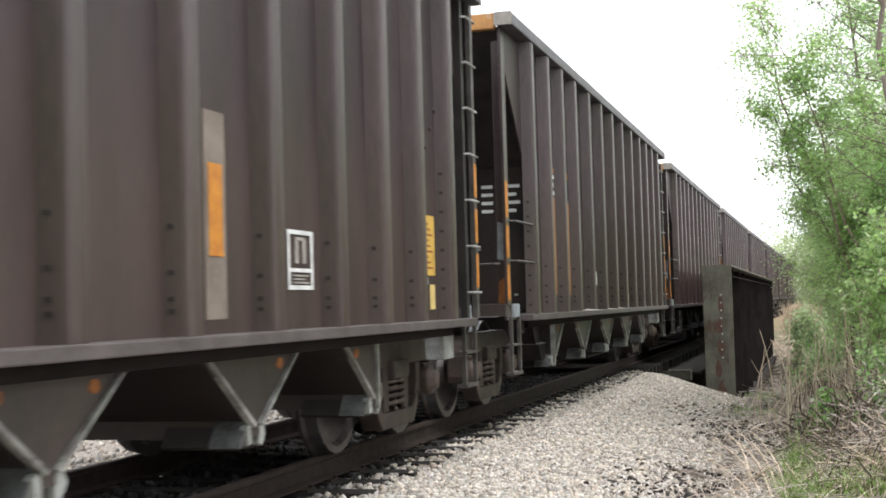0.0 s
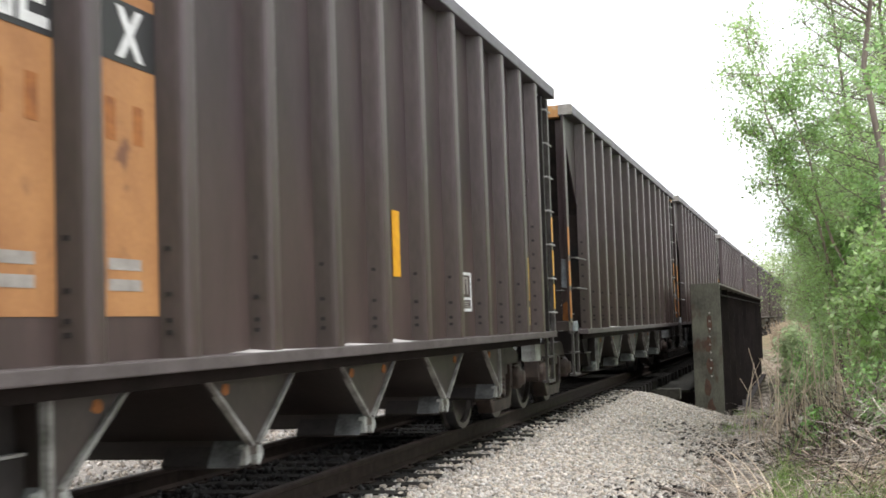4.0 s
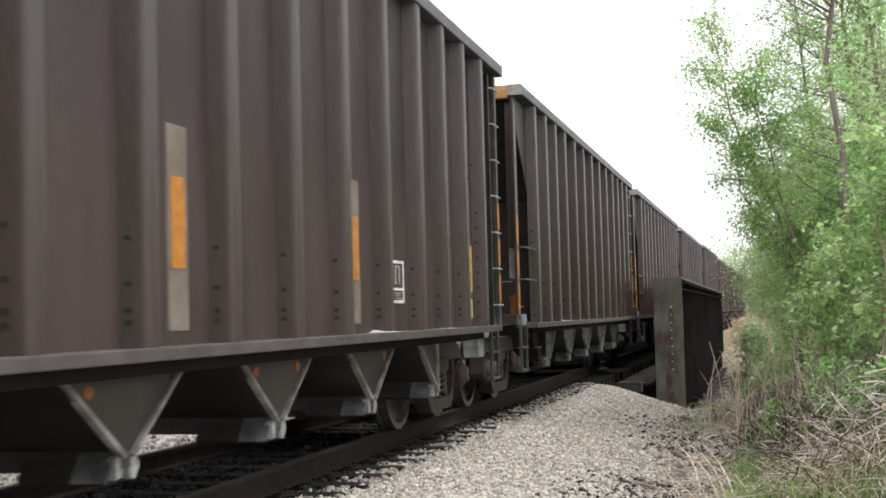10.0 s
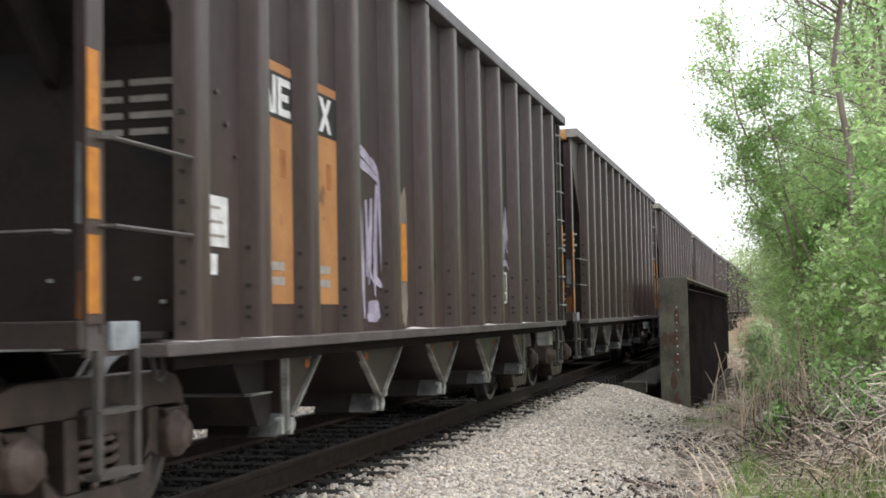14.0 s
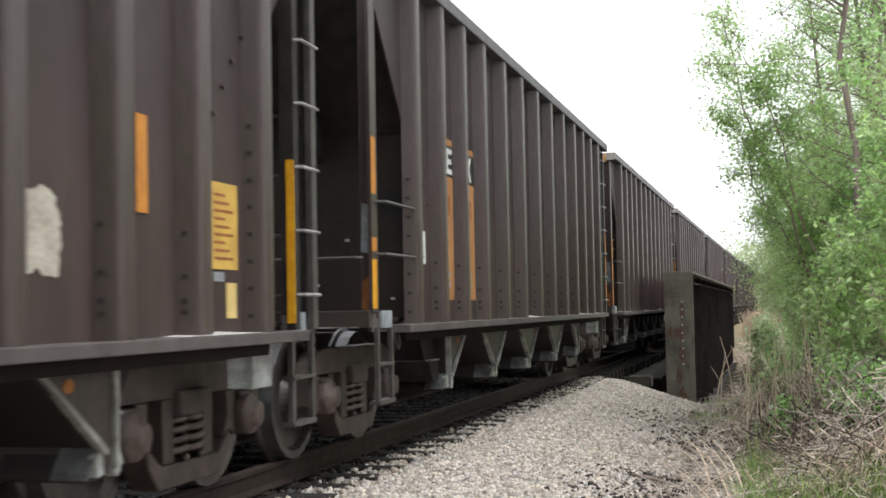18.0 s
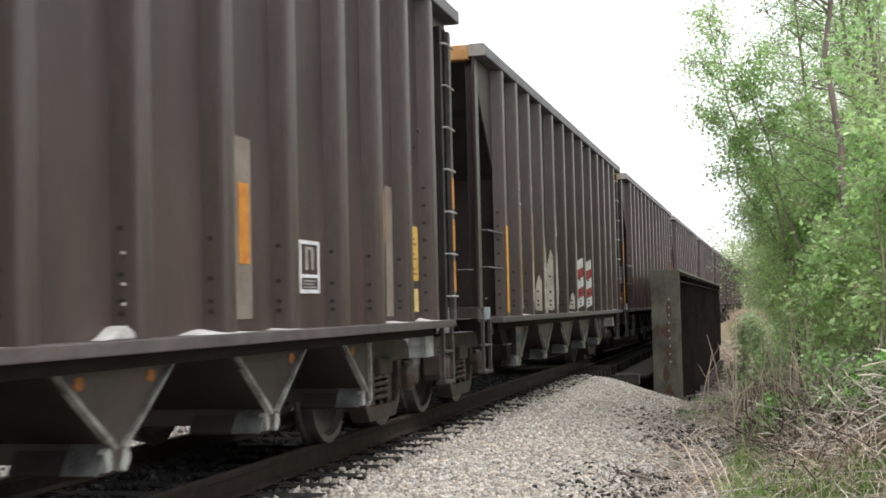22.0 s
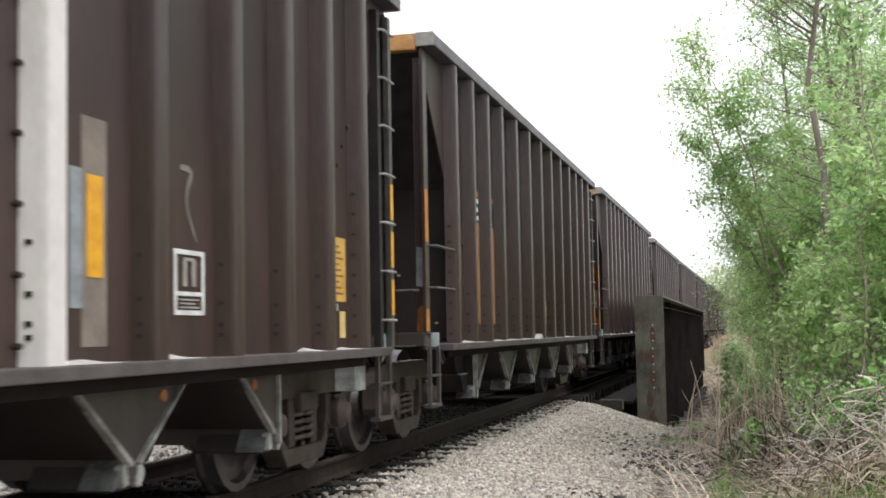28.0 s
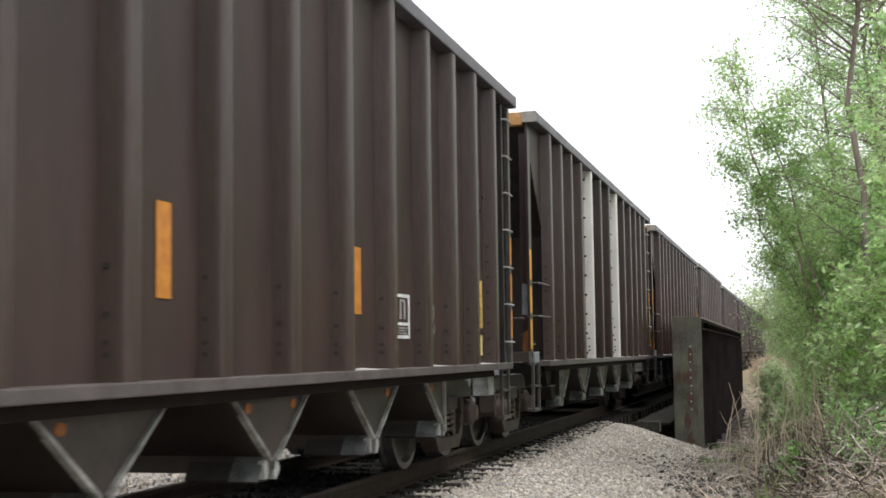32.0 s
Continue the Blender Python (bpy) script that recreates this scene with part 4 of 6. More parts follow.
def post_marks(car, mat, n=0):
    spans = {3: ((1.92, 2.29), (1.55, 1.88), (1.10, 1.44)), 5: ((1.94, 2.36), (1.52, 1.62), (1.10, 1.46)), 8: ((1.92, 2.40), (1.10, 1.30))}.get(n, ((1.92, 2.27), (1.53, 1.84), (1.12, 1.46)))
    for k, (z0, z1) in enumerate(spans):
        part("post_reflector", Shape().box(1.5125, 1.5155, -6.388, -6.285, z0, z1), REFLECT if n == 5 and k == 2 else mat, car, "yellow reflector strip on the corner post")
    part("post_rust", Shape().prism([(1.392, 1.10), (1.475, 1.08), (1.48, 1.24), (1.45, 1.34), (1.402, 1.30)], -6.278, -6.2705, "y"), RUST, car, "orange rusted paint")
    part("post_wear", Shape().prism([(1.392, 1.52), (1.475, 1.50), (1.48, 1.86), (1.402, 1.88)], -6.278, -6.2705, "y"), PLATE, car)
    for k in range(3):
        z = 1.19 + 0.385 * k
        part("ladder_reflector", Shape().box(1.5755, 1.5785, 6.205, 6.282, z + 0.042, z + 0.329), mat, car, "yellow reflector strip on the ladder")


def blotch(car, name, e0, e1, z0, z1, mat, seed, x=FACE + 0.0015, label="", wob=0.12):
    """A ragged patch of paint."""
    rng = random.Random(seed)
    n = 54
    cy, cz, ry, rz = (e0 + e1) / 2 + HALF, (z0 + z1) / 2, (e1 - e0) / 2, (z1 - z0) / 2
    ph = [rng.uniform(0, math.tau) for _ in range(4)]
    poly = []
    for k in range(n):
        a = k * math.tau / n
        c, s = math.cos(a), math.sin(a)
        sq = (abs(c) ** 4 + abs(s) ** 4) ** -0.25
        j = 1 + wob * (0.45 * math.sin(3 * a + ph[0]) + 0.4 * math.sin(5 * a + ph[1]) + 0.35 * math.sin(11 * a + ph[2])) + rng.uniform(-wob, wob) * 0.45
        poly.append((cy + c * sq * ry * j * 0.97, cz + s * sq * rz * j))
    part(name, Shape().prism(poly, x, x + 0.002), mat, car, label)


def painted_bay(car, e0, e1, tops, seed):
    """Primer rolled over a whole bay between two ribs, with an uneven upper edge given by a few heights."""
    rng = random.Random(seed)
    n = 26
    poly = [(e0 + HALF, 0.985), (e1 + HALF, 0.985)]
    for k in range(n, -1, -1):
        u = k / n * (len(tops) - 1)
        i = min(int(u), len(tops) - 2)
        poly.append((e0 + HALF + (e1 - e0) * k / n, tops[i] + (tops[i + 1] - tops[i]) * (u - i) + rng.uniform(-0.03, 0.03)))
    part("primer_patch", Shape().prism(poly, FACE + 0.003, FACE + 0.0045), PRIMER, car, "pale primer patch painted over graffiti")


def spray(car, name, lines, e, z, size, mat, x=FACE + 0.002, width=0.05, label=""):
    """Sprayed strokes on the side sheet, each its own part, through points in units of size."""
    for i, ln in enumerate(lines):
        pts = []
        for (a, b), (c, d) in zip(ln, ln[1:]):
            pts += [Vector((e + (a + (c - a) * q / 3) * size + HALF, z + (b + (d - b) * q / 3) * size)) for q in range(3)]
        pts.append(Vector((e + ln[-1][0] * size + HALF, z + ln[-1][1] * size)))
        for _ in range(2):
            pts = [pts[0]] + [(pts[k - 1] + pts[k] * 2 + pts[k + 1]) / 4 for k in range(1, len(pts) - 1)] + [pts[-1]]
        v, f, n = [], [], len(pts)
        xo = x + 0.0007 * i
        for k, p in enumerate(pts):
            t = (pts[min(k + 1, n - 1)] - pts[max(k - 1, 0)]).normalized()
            u = k / (n - 1)
            w = width / 2 * (0.45 + 0.65 * math.sin(math.pi * min(1, 0.15 + 0.85 * u)) ** 0.5) * (1 + 0.18 * math.sin(7.0 * k + i))
            nr = Vector((-t.y, t.x)) * w
            v += [(xo, p.x + nr.x, p.y + nr.y), (xo, p.x - nr.x, p.y - nr.y), (xo - 0.003, p.x + nr.x, p.y + nr.y), (xo - 0.003, p.x - nr.x, p.y - nr.y)]
        for k in range(n - 1):
            o = 4 * k
            f += [(o, o + 1, o + 5, o + 4), (o, o + 4, o + 6, o + 2), (o + 1, o + 3, o + 7, o + 5)]
        part(name, Shape().add(v, f), mat, car, label)


def sill_dust(car, seed, heavy=False):
    """Thin uneven drifts along the sill's ledge."""
    rng = random.Random(seed)
    y = -5.6
    while y < 5.2:
        ln = rng.uniform(0.2, 1.0)
        if rng.random() < (0.8 if heavy else 0.45):
            m = 7
            v, f = [], []
            top = rng.uniform(0.005, 0.012) * (1.7 if heavy else 1)
            for q in range(m):
                h = 0.001 + top * math.sin(math.pi * q / (m - 1)) * rng.uniform(0.5, 1.3)
                yy = y + ln * q / (m - 1)
                v += [(1.502, yy, 0.9785), (1.502, yy, 0.979 + h * 1.6), (1.57, yy, 0.979 + h * 0.7), (1.652, yy, 0.9795)]
            for q in range(m - 1):
                o = q * 4
                f += [(o + r, o + r + 1, o + r + 5, o + r + 4) for r in range(3)]
            part("sill_dust", Shape().add(v, f), DUST, car, "pale dust lying on the sill")
        y += ln + rng.uniform(0.1, 0.8)
    if heavy:
        part("dust_pile", Shape().prism([(-0.34, 0.979), (-0.02, 0.979), (-0.09, 1.012), (-0.15, 1.042), (-0.20, 1.034), (-0.27, 0.998)], 1.503, 1.592), DUST, car, "pile of pale dust on the sill", bevel=0.01)


def build_train():
    first = build_car()
    cars = {}
    order = [0] + [n for n in range(-8, 11) if n != 0]
    for n in order:
        cars[n] = first if n == 0 else copy_thing(first, Matrix())
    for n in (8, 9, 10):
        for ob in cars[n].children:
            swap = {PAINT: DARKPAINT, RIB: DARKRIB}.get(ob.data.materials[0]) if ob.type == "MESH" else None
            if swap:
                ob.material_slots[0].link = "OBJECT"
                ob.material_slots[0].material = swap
    for n, rise in ((-1, 0.075), (7, 0.075), (8, 0.03), (9, 0.06)):
        for ob in cars[n].children:
            if ob.name.startswith(("top_chord", "end_top_chord")):
                ob.location.z += rise
    panel = {0: TAN, 1: TAN, 2: TAN, 3: TAN, 4: TAN, 5: TAN, 6: YELLOW, 7: YELLOW, 8: TAN, 9: YELLOW, 10: TAN}
    for n, car in cars.items():
        number_panels(car, panel.get(n, TAN), n)
        sill_dust(car, n, n in (7, 8))
        if n != 6:
            post_marks(car, REFLECT if n in (1, 9) else ORANGE, n)
        if n != 6:
            data_box(car)
        placard(car, mat=WHITE if n in (2, 5) else None)
        if n in (-1, 1, 3, 4):
            bulkhead_print(car, n)
        if n != 6:
            stencil_tag(car)
    for n in (-8, -7, -6, -5, -4, -3, -2, 0, 2, 3, 5, 10):
        stripe(cars[n], -7.80, patch=n != 10)
        stripe(cars[n], -4.93, patch=n != 10)
    blotch(cars[-1], "pale_blotch", -7.72, -7.48, 1.30, 1.48, WHITE, 3, label="white blotch of paint")
    blotch(cars[-1], "pale_blotch", -5.1, -4.5, 1.05, 1.25, GREYMARK, 4)
    stripe(cars[1], -5.81, REFLECT, False, 1.45, 1.93, 0.17)
    stripe(cars[1], -2.24, REFLECT, False, 1.46, 1.93, 0.16)
    stripe(cars[4], -7.78, patch="ragged")
    stripe(cars[4], -4.93, patch="ragged")
    lil = "lilac graffiti of tangled brush strokes"
    spray(cars[4], "paint_stroke", [[(-0.55, 1.12), (0.0, 1.02), (0.45, 0.82)], [(-0.55, 0.92), (0.0, 0.86), (0.52, 0.72)], [(0.2, 0.98), (0.5, 0.85), (0.55, 0.6)], [(-0.52, 0.66), (-0.32, 0.40), (-0.25, -0.3), (-0.18, -1.15)],
                                   [(-0.08, 0.42), (-0.02, -0.1), (-0.08, -0.6)], [(0.16, 0.46), (0.10, -0.1), (0.02, -0.7)], [(0.42, 0.66), (0.30, 0.0), (0.34, -0.7)], [(0.50, 0.60), (0.56, 0.0), (0.60, -0.5)],
                                   [(0.14, 0.1), (-0.12, -0.35), (0.20, -0.66)], [(0.28, -0.62), (0.62, -0.72)], [(0.24, -0.1), (0.26, -0.85)]], -8.72, 1.70, 0.55, LILAC, width=0.062, label=lil)
    blotch(cars[4], "paint_smear", -8.75, -8.45, 1.04, 1.20, LILAC, 9)
    blotch(cars[4], "paint_smear", -9.02, -8.90, 1.20, 1.34, PLATE, 19)
    spray(cars[4], "paint_stroke", [[(-0.55, 1.0), (-0.85, 0.9), (-0.9, 0.55), (-0.6, 0.45), (-0.45, 0.75), (-0.5, 1.1), (-0.45, 0.2)], [(-0.65, 0.25), (-0.7, -0.3), (-0.6, -0.75)], [(-0.35, 0.15), (-0.35, -0.6)], [(-0.1, 1.0), (-0.1, 0.2), (-0.15, -0.6)], [(-0.1, 0.4), (0.2, 0.5)],
                                   [(0.2, 1.1), (0.2, 0.2), (0.1, -0.6)], [(0.45, 1.35), (0.5, 0.4), (0.45, -0.2), (0.8, -0.3)], [(0.6, 0.6), (0.8, 0.1)], [(-0.85, -0.75), (-0.5, -0.65), (-0.2, -0.85), (0.2, -0.65), (0.6, -0.8), (0.85, -0.95)]], -3.80, 1.86, 0.30, LILAC, width=0.055, label=lil)
    spray(cars[4], "paint_stroke", [[(-0.4, 1.5), (-0.2, 1.0), (-0.3, 0.4)], [(-0.2, 1.1), (0.3, 0.8), (0.2, 0.2)], [(-0.3, 0.3), (0.35, 0.15), (0.1, -0.3), (0.35, -0.7)], [(-0.2, -0.5), (-0.1, -1.0), (0.3, -1.3)], [(0.3, -0.9), (-0.1, -1.35)],
                                   [(-0.45, 0.9), (0.1, 0.95)], [(-0.4, -0.2), (0.3, 0.0), (-0.2, -0.6), (0.3, -1.0)], [(-0.45, -1.2), (0.4, -1.35)], [(0.0, 0.5), (0.05, -0.4)]], -2.92, 1.38, 0.24, LILAC, width=0.045, label=lil)
    black = "faded black spray-paint squiggle"
    spray(cars[4], "faded_stroke", [[(-0.4, 0.9), (0.2, 1.0), (0.4, 0.5), (-0.1, 0.2)], [(-0.4, 0.2), (0.1, 0.3), (0.4, -0.1), (0.3, -0.8), (-0.3, -0.9)], [(-0.1, 0.2), (-0.2, -0.5)]], -5.92, 1.34, 0.26, SOOT, width=0.06, label=black)
    spray(cars[4], "faded_stroke", [[(-0.2, 1.0), (-0.1, 0.1), (-0.15, -0.9)], [(0.1, 0.9), (0.4, 0.4), (0.2, -0.1), (0.0, -0.2)], [(0.0, 0.0), (-0.1, -0.9)]], -6.88, 1.38, 0.30, SOOT, width=0.07, label=black)
    c = cars[6]
    pale = "pale primer patch painted over graffiti"
    for k, (e0, e1, z0, z1) in enumerate(((-10.78, -10.24, 1.03, 1.30), (-10.17, -10.07, 1.15, 1.60), (-9.96, -9.40, 1.03, 1.26), (-9.32, -9.20, 1.08, 1.62), (-8.12, -7.44, 1.05, 1.88), (-8.05, -7.50, 1.98, 2.42), (-7.12, -6.95, 1.04, 1.36), (-4.04, -3.68, 1.58, 1.92), (-3.25, -2.92, 1.25, 1.60))):
        rib = k in (1, 3)
        blotch(c, "primer_patch", e0, e1, z0, z1, PRIMER, 40 + k, x=1.6155 if rib else FACE + 0.003, label=pale)
    painted_bay(c, -9.13, -8.41, (1.45, 1.60, 2.10, 2.14, 1.55), 61)
    painted_bay(c, -6.20, -5.485, (1.90, 2.05, 2.10, 2.06), 62)
    painted_bay(c, -5.225, -4.51, (2.05, 2.04, 1.96, 1.88), 63)
    for yc in (0.975, 1.95):
        for i, m in enumerate((WHITE, RED, WHITE, RED, WHITE)):
            z0 = 1.08 + 0.15 * i
            slant = "slanted red and white paint stripe on a rib"
            part("painted_stripe", Shape().add([(1.502, yc - 0.1255, z0 - 0.05), (1.588, yc - 0.087, z0), (1.588, yc - 0.087, z0 + 0.149), (1.502, yc - 0.1255, z0 + 0.099)], [(0, 1, 2, 3)]), m, c, slant)
    for yc, z1 in ((-1.95, 1.85), (-2.93, 1.5), (0.0, 1.30)):
        part("primer_smear", Shape().add([(1.505, yc - 0.1245, 1.03), (1.586, yc - 0.088, 1.02), (1.586, yc - 0.088, z1 - 0.1), (1.55, yc - 0.104, z1), (1.505, yc - 0.1245, z1 - 0.22)], [(0, 1, 2, 3, 4)]), PRIMER, c, pale)
        blotch(c, "primer_smear", yc - HALF - 0.055, yc - HALF + 0.05, 1.03, z1 - 0.15, PRIMER, int(90 + yc * 3), x=1.6155, label=pale)
    stripe(c, -7.74, ORANGE, False, 1.40, 1.85)
    stripe(c, -4.78, ORANGE, False, 1.36, 1.80)
    data_box(c)
    part("yellow_strip", Shape().box(1.6155, 1.6185, -5.45, -5.35, 1.02, 1.98), REFLECT, c, "long yellow reflector strip")
    part("yellow_strip", Shape().box(1.512, 1.562, 5.921, 5.928, 1.02, 2.0), REFLECT, c, "long yellow reflector strip")
    stripe(c, -2.22, ORANGE, False, 1.56, 2.02, 0.11)
    stencil_tag(c, -11.30)
    c = cars[7]
    stripe(c, -7.95)
    stripe(c, -4.93)
    quad(c, "patch_paint", -2.09, -1.90, 1.03, 2.05, PATCH)
    stripe(c, -2.17, ORANGE, False, 1.60, 2.02, 0.09)
    s = Shape()
    for z in (1.13, 1.22, 1.36):
        s.box(1.545, 1.556, -6.452 + HALF, -6.41 + HALF, z, z + 0.014)
    part("dust_on_bolts", s, DUST, c)
    c = cars[8]
    stripe(c, -4.90, ORANGE, False, 1.40, 1.88)
    quad(c, "patch_paint", -5.01, -4.79, 1.26, 1.40, PATCH)
    stripe(c, -2.22, ORANGE, False, 1.72, 2.0, 0.09)
    blotch(c, "grey_blotch", -6.05, -5.50, 1.16, 1.52, PRIMER, 21, label="pale grey blotch of paint")
    blotch(c, "grey_blotch", -3.08, -2.80, 1.46, 1.66, PRIMER, 22)
    c = cars[9]
    for ob in c.children:
        if ob.name.startswith("rib") and ob.data.vertices[0].co.x > 0 and (abs(ob.location.y + 1.95) < 0.01 or abs(ob.location.y - 0.975) < 0.01):
            ob.material_slots[0].link = "OBJECT"
            ob.material_slots[0].material = WHITERIB
            ob["label"] = "white painted rib with dark bolts"
    stripe(c, -4.86, REFLECT)
    stripe(c, -7.75)
    quad(c, "grey_patch", -5.08, -4.94, 1.22, 1.84, PLATE)
    faint = "faint grey spray-paint tag"
    spray(c, "paint_stroke", [[(-0.5, 1.0), (0.4, 1.0), (-0.3, 0.2), (0.5, -0.9)]], -3.85, 1.77, 0.20, GHOST, width=0.032, label=faint)
    spray(c, "paint_stroke", [[(-0.5, -1.0), (0.0, 1.0), (0.5, -1.0)], [(-0.4, -0.2), (0.4, -0.2)], [(-0.6, -1.0), (0.6, -0.8)], [(-0.3, -0.6), (0.1, 0.6), (0.3, -0.7)], [(-0.5, 0.1), (0.2, 0.3), (0.4, 0.0)], [(-0.1, -0.9), (0.1, 0.2)]], -6.80, 1.62, 0.36, GHOST, width=0.040, label=faint)
    spray(c, "paint_stroke", [[(-0.3, 0.8), (0.3, 0.9), (0.5, 0.2), (0.2, -0.7), (-0.3, -0.7), (-0.5, 0.1), (-0.3, 0.8)]], -5.84, 1.62, 0.27, GHOST, width=0.05, label=faint)
    for q, (e0, e1, z0, z1) in enumerate(((-9.06, -8.86, 1.42, 1.80), (-8.90, -8.66, 1.30, 1.84), (-8.70, -8.50, 1.36, 1.74))):
        blotch(c, "paint_smudge", e0, e1, z0, z1, GHOST, 130 + q, FACE + 0.002 + 0.0007 * q, "smudged grey spray-paint tag", 0.26)
    for ry in (-1.95, 0.975):
        for k in range(10):
            part("dark_bolt", Shape().prism([(ry - 0.150 + 0.02 * math.cos(q * math.tau / 6), 1.06 + 0.285 * k + 0.015 * math.sin(q * math.tau / 6)) for q in range(6)], 1.499, 1.53), UNDER, c)
    c = cars[10]
    stripe(c, -2.24, ORANGE, False, 1.46, 1.90, 0.14)
    spray(c, "paint_stroke", [[(-0.4, 0.7), (0.3, 0.8), (0.2, 0.0), (-0.4, 0.1), (-0.2, -0.8), (0.4, -0.7), (0.3, -0.2)]], -2.95, 1.36, 0.14, GHOST, width=0.035, label=faint)
    s = part("brake_cylinder", Shape().lathe([(0.2, 0.10), (0.22, 0.14), (0.75, 0.14), (0.78, 0.10), (0.95, 0.03)], 16, -5.85, 1.25), UNDER, cars[3], "dark brake cylinder on the platform", smooth=True)
    part("brake_lever", Shape().tube([(0.2, -5.7, 1.15), (0.5, -6.0, 1.5), (1.0, -6.05, 1.42), (1.35, -5.9, 1.36)], 0.02), IRON, cars[3])
    part("brake_pipe", Shape().tube([(1.30, -5.60, 1.02), (1.30, -5.62, 1.30), (1.36, -5.66, 1.36), (1.40, -5.80, 1.36)], 0.028), GATE, cars[3])
    for n, words in ((4, "brown coal hopper car with lilac graffiti on its side"), (6, "brown coal hopper car with pale primer patches and red-white stripes"),
                     (7, "brown coal hopper car with pale dust heaped on its sill"), (8, "dark brown coal hopper car with grey paint blotches"),
                     (9, "dark brown coal hopper car with two white ribs"), (10, "very dark brown coal hopper car with orange reflectors")):
        tagged(cars[n], words, "hopper car", "cars of the coal train")
    return cars


CARS = build_train()

# ---------------------------------------------------------------- plate girder bridge


def build_bridge():
    bridge = thing("girder_bridge", "dark rusted riveted plate girder railway bridge over a gully", "bridge", kind="structure")
    y0, y1, top, low = 26.0, 56.0, 1.74, -1.35
    for side in (1, -1):
        c = side * 2.50
        w = part("girder_web", Shape().box(c - 0.012, c + 0.012, y0 + 0.03, y1, low, top - 0.02), GIRDERSIDE, bridge, "rusted steel web plate, darkened as the shaded side")
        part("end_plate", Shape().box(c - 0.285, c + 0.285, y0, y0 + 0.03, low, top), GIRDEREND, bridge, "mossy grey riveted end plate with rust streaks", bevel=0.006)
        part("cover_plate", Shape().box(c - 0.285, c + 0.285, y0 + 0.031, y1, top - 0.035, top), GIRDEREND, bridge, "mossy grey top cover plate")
        rng = random.Random(8)
        for q in range(5):
            zc, hh, xc = 0.95 - 0.42 * q, rng.uniform(0.16, 0.30), c + rng.uniform(-0.05, 0.06)
            part("rust_streak", Shape().prism([(xc + 0.075 * math.cos(k * math.tau / 11) * rng.uniform(0.6, 1.2), zc + hh * math.sin(k * math.tau / 11) * rng.uniform(0.7, 1.15)) for k in range(11)], y0 - 0.003, y0 - 0.0005, "y"), RUSTY, bridge, "red-brown rust streak")
        for q in range(9):
            part("bright_rivet", Shape().tube([(c + 0.06 + rng.uniform(-0.012, 0.012), y0 - 0.002, 1.15 - 0.155 * q), (c + 0.06, y0 - 0.018, 1.15 - 0.155 * q)], 0.022, 0.014, sides=6), GREYMARK, bridge, "pale rivet head on the end plate")
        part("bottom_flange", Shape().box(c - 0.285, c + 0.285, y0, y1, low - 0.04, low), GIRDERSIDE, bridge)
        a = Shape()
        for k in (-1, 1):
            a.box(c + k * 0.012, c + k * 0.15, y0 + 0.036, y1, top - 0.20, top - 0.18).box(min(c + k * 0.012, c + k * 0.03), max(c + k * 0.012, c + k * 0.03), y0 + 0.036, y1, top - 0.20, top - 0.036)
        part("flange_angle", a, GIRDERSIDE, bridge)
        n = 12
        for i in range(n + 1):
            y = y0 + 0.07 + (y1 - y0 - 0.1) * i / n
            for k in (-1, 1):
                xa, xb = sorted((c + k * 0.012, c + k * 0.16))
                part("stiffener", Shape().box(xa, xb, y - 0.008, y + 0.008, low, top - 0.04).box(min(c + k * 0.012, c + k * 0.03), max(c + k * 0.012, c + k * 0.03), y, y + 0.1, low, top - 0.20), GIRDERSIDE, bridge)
    for i in range(9):
        y = 27 + i * 3.5
        part("floor_beam", Shape().box(-2.2, 2.2, y - 0.15, y + 0.15, -1.2, -0.42), GIRDERSIDE, bridge)
    part("deck", Shape().box(-2.1, 2.1, 26.3, 56, -0.42, -0.37), TIMBER, bridge)
    for y, s in ((25.2, 1), (56.8, -1)):
        ab = thing("abutment", "stained concrete bridge abutment set in the bank", "abutment", "bridge abutments", "structure")
        part("backwall", Shape().box(-2.15, 2.15, y - 0.4, y + 0.15, -3.6, -0.62), CONCRETE, ab, bevel=0.03)
        part("bearing_seat", Shape().box(-3.1, 3.1, min(y, y + 1.6 * s), max(y, y + 1.6 * s), -4.2, -1.42), CONCRETE, ab, bevel=0.03)
    t = Shape().box(1.60, 2.05, 24.62, 24.9, -0.45, -0.25)
    tagged(part("timber_block", t, TIMBER, None, bevel=0.02), "grey-green old timber block beside the girder end", "timber")


build_bridge()

# ---------------------------------------------------------------- trees, shrubs and brush


def leaf_mesh(name, pts, size, mat, seed, droop=0.3):
    """Folded lozenge leaves at the given points."""
    rng = np.random.default_rng(seed)
    p = np.asarray(pts, float)
    k = len(p)
    a = rng.normal(size=(k, 3)) * (1, 1, 0.55)
    a[:, 2] -= droop
    a /= np.linalg.norm(a, axis=1)[:, None]
    b = np.cross(a, np.array((0.0, 0.0, 1.0)) + rng.normal(size=(k, 3)) * 0.55)
    b /= np.linalg.norm(b, axis=1)[:, None]
    n = np.cross(a, b)
    s = (size * rng.uniform(0.55, 1.3, k))[:, None]
    v = np.stack([p, p + a * s * 0.55 + b * s * 0.30 + n * s * 0.10, p + a * s * 1.05, p + a * s * 0.55 - b * s * 0.30 + n * s * 0.10], 1).reshape(-1, 3)
    i = 4 * np.arange(k)[:, None]
    f = np.concatenate([i + (0, 1, 2), i + (0, 2, 3)], 0)
    return raw_mesh(name, v, f, mat)


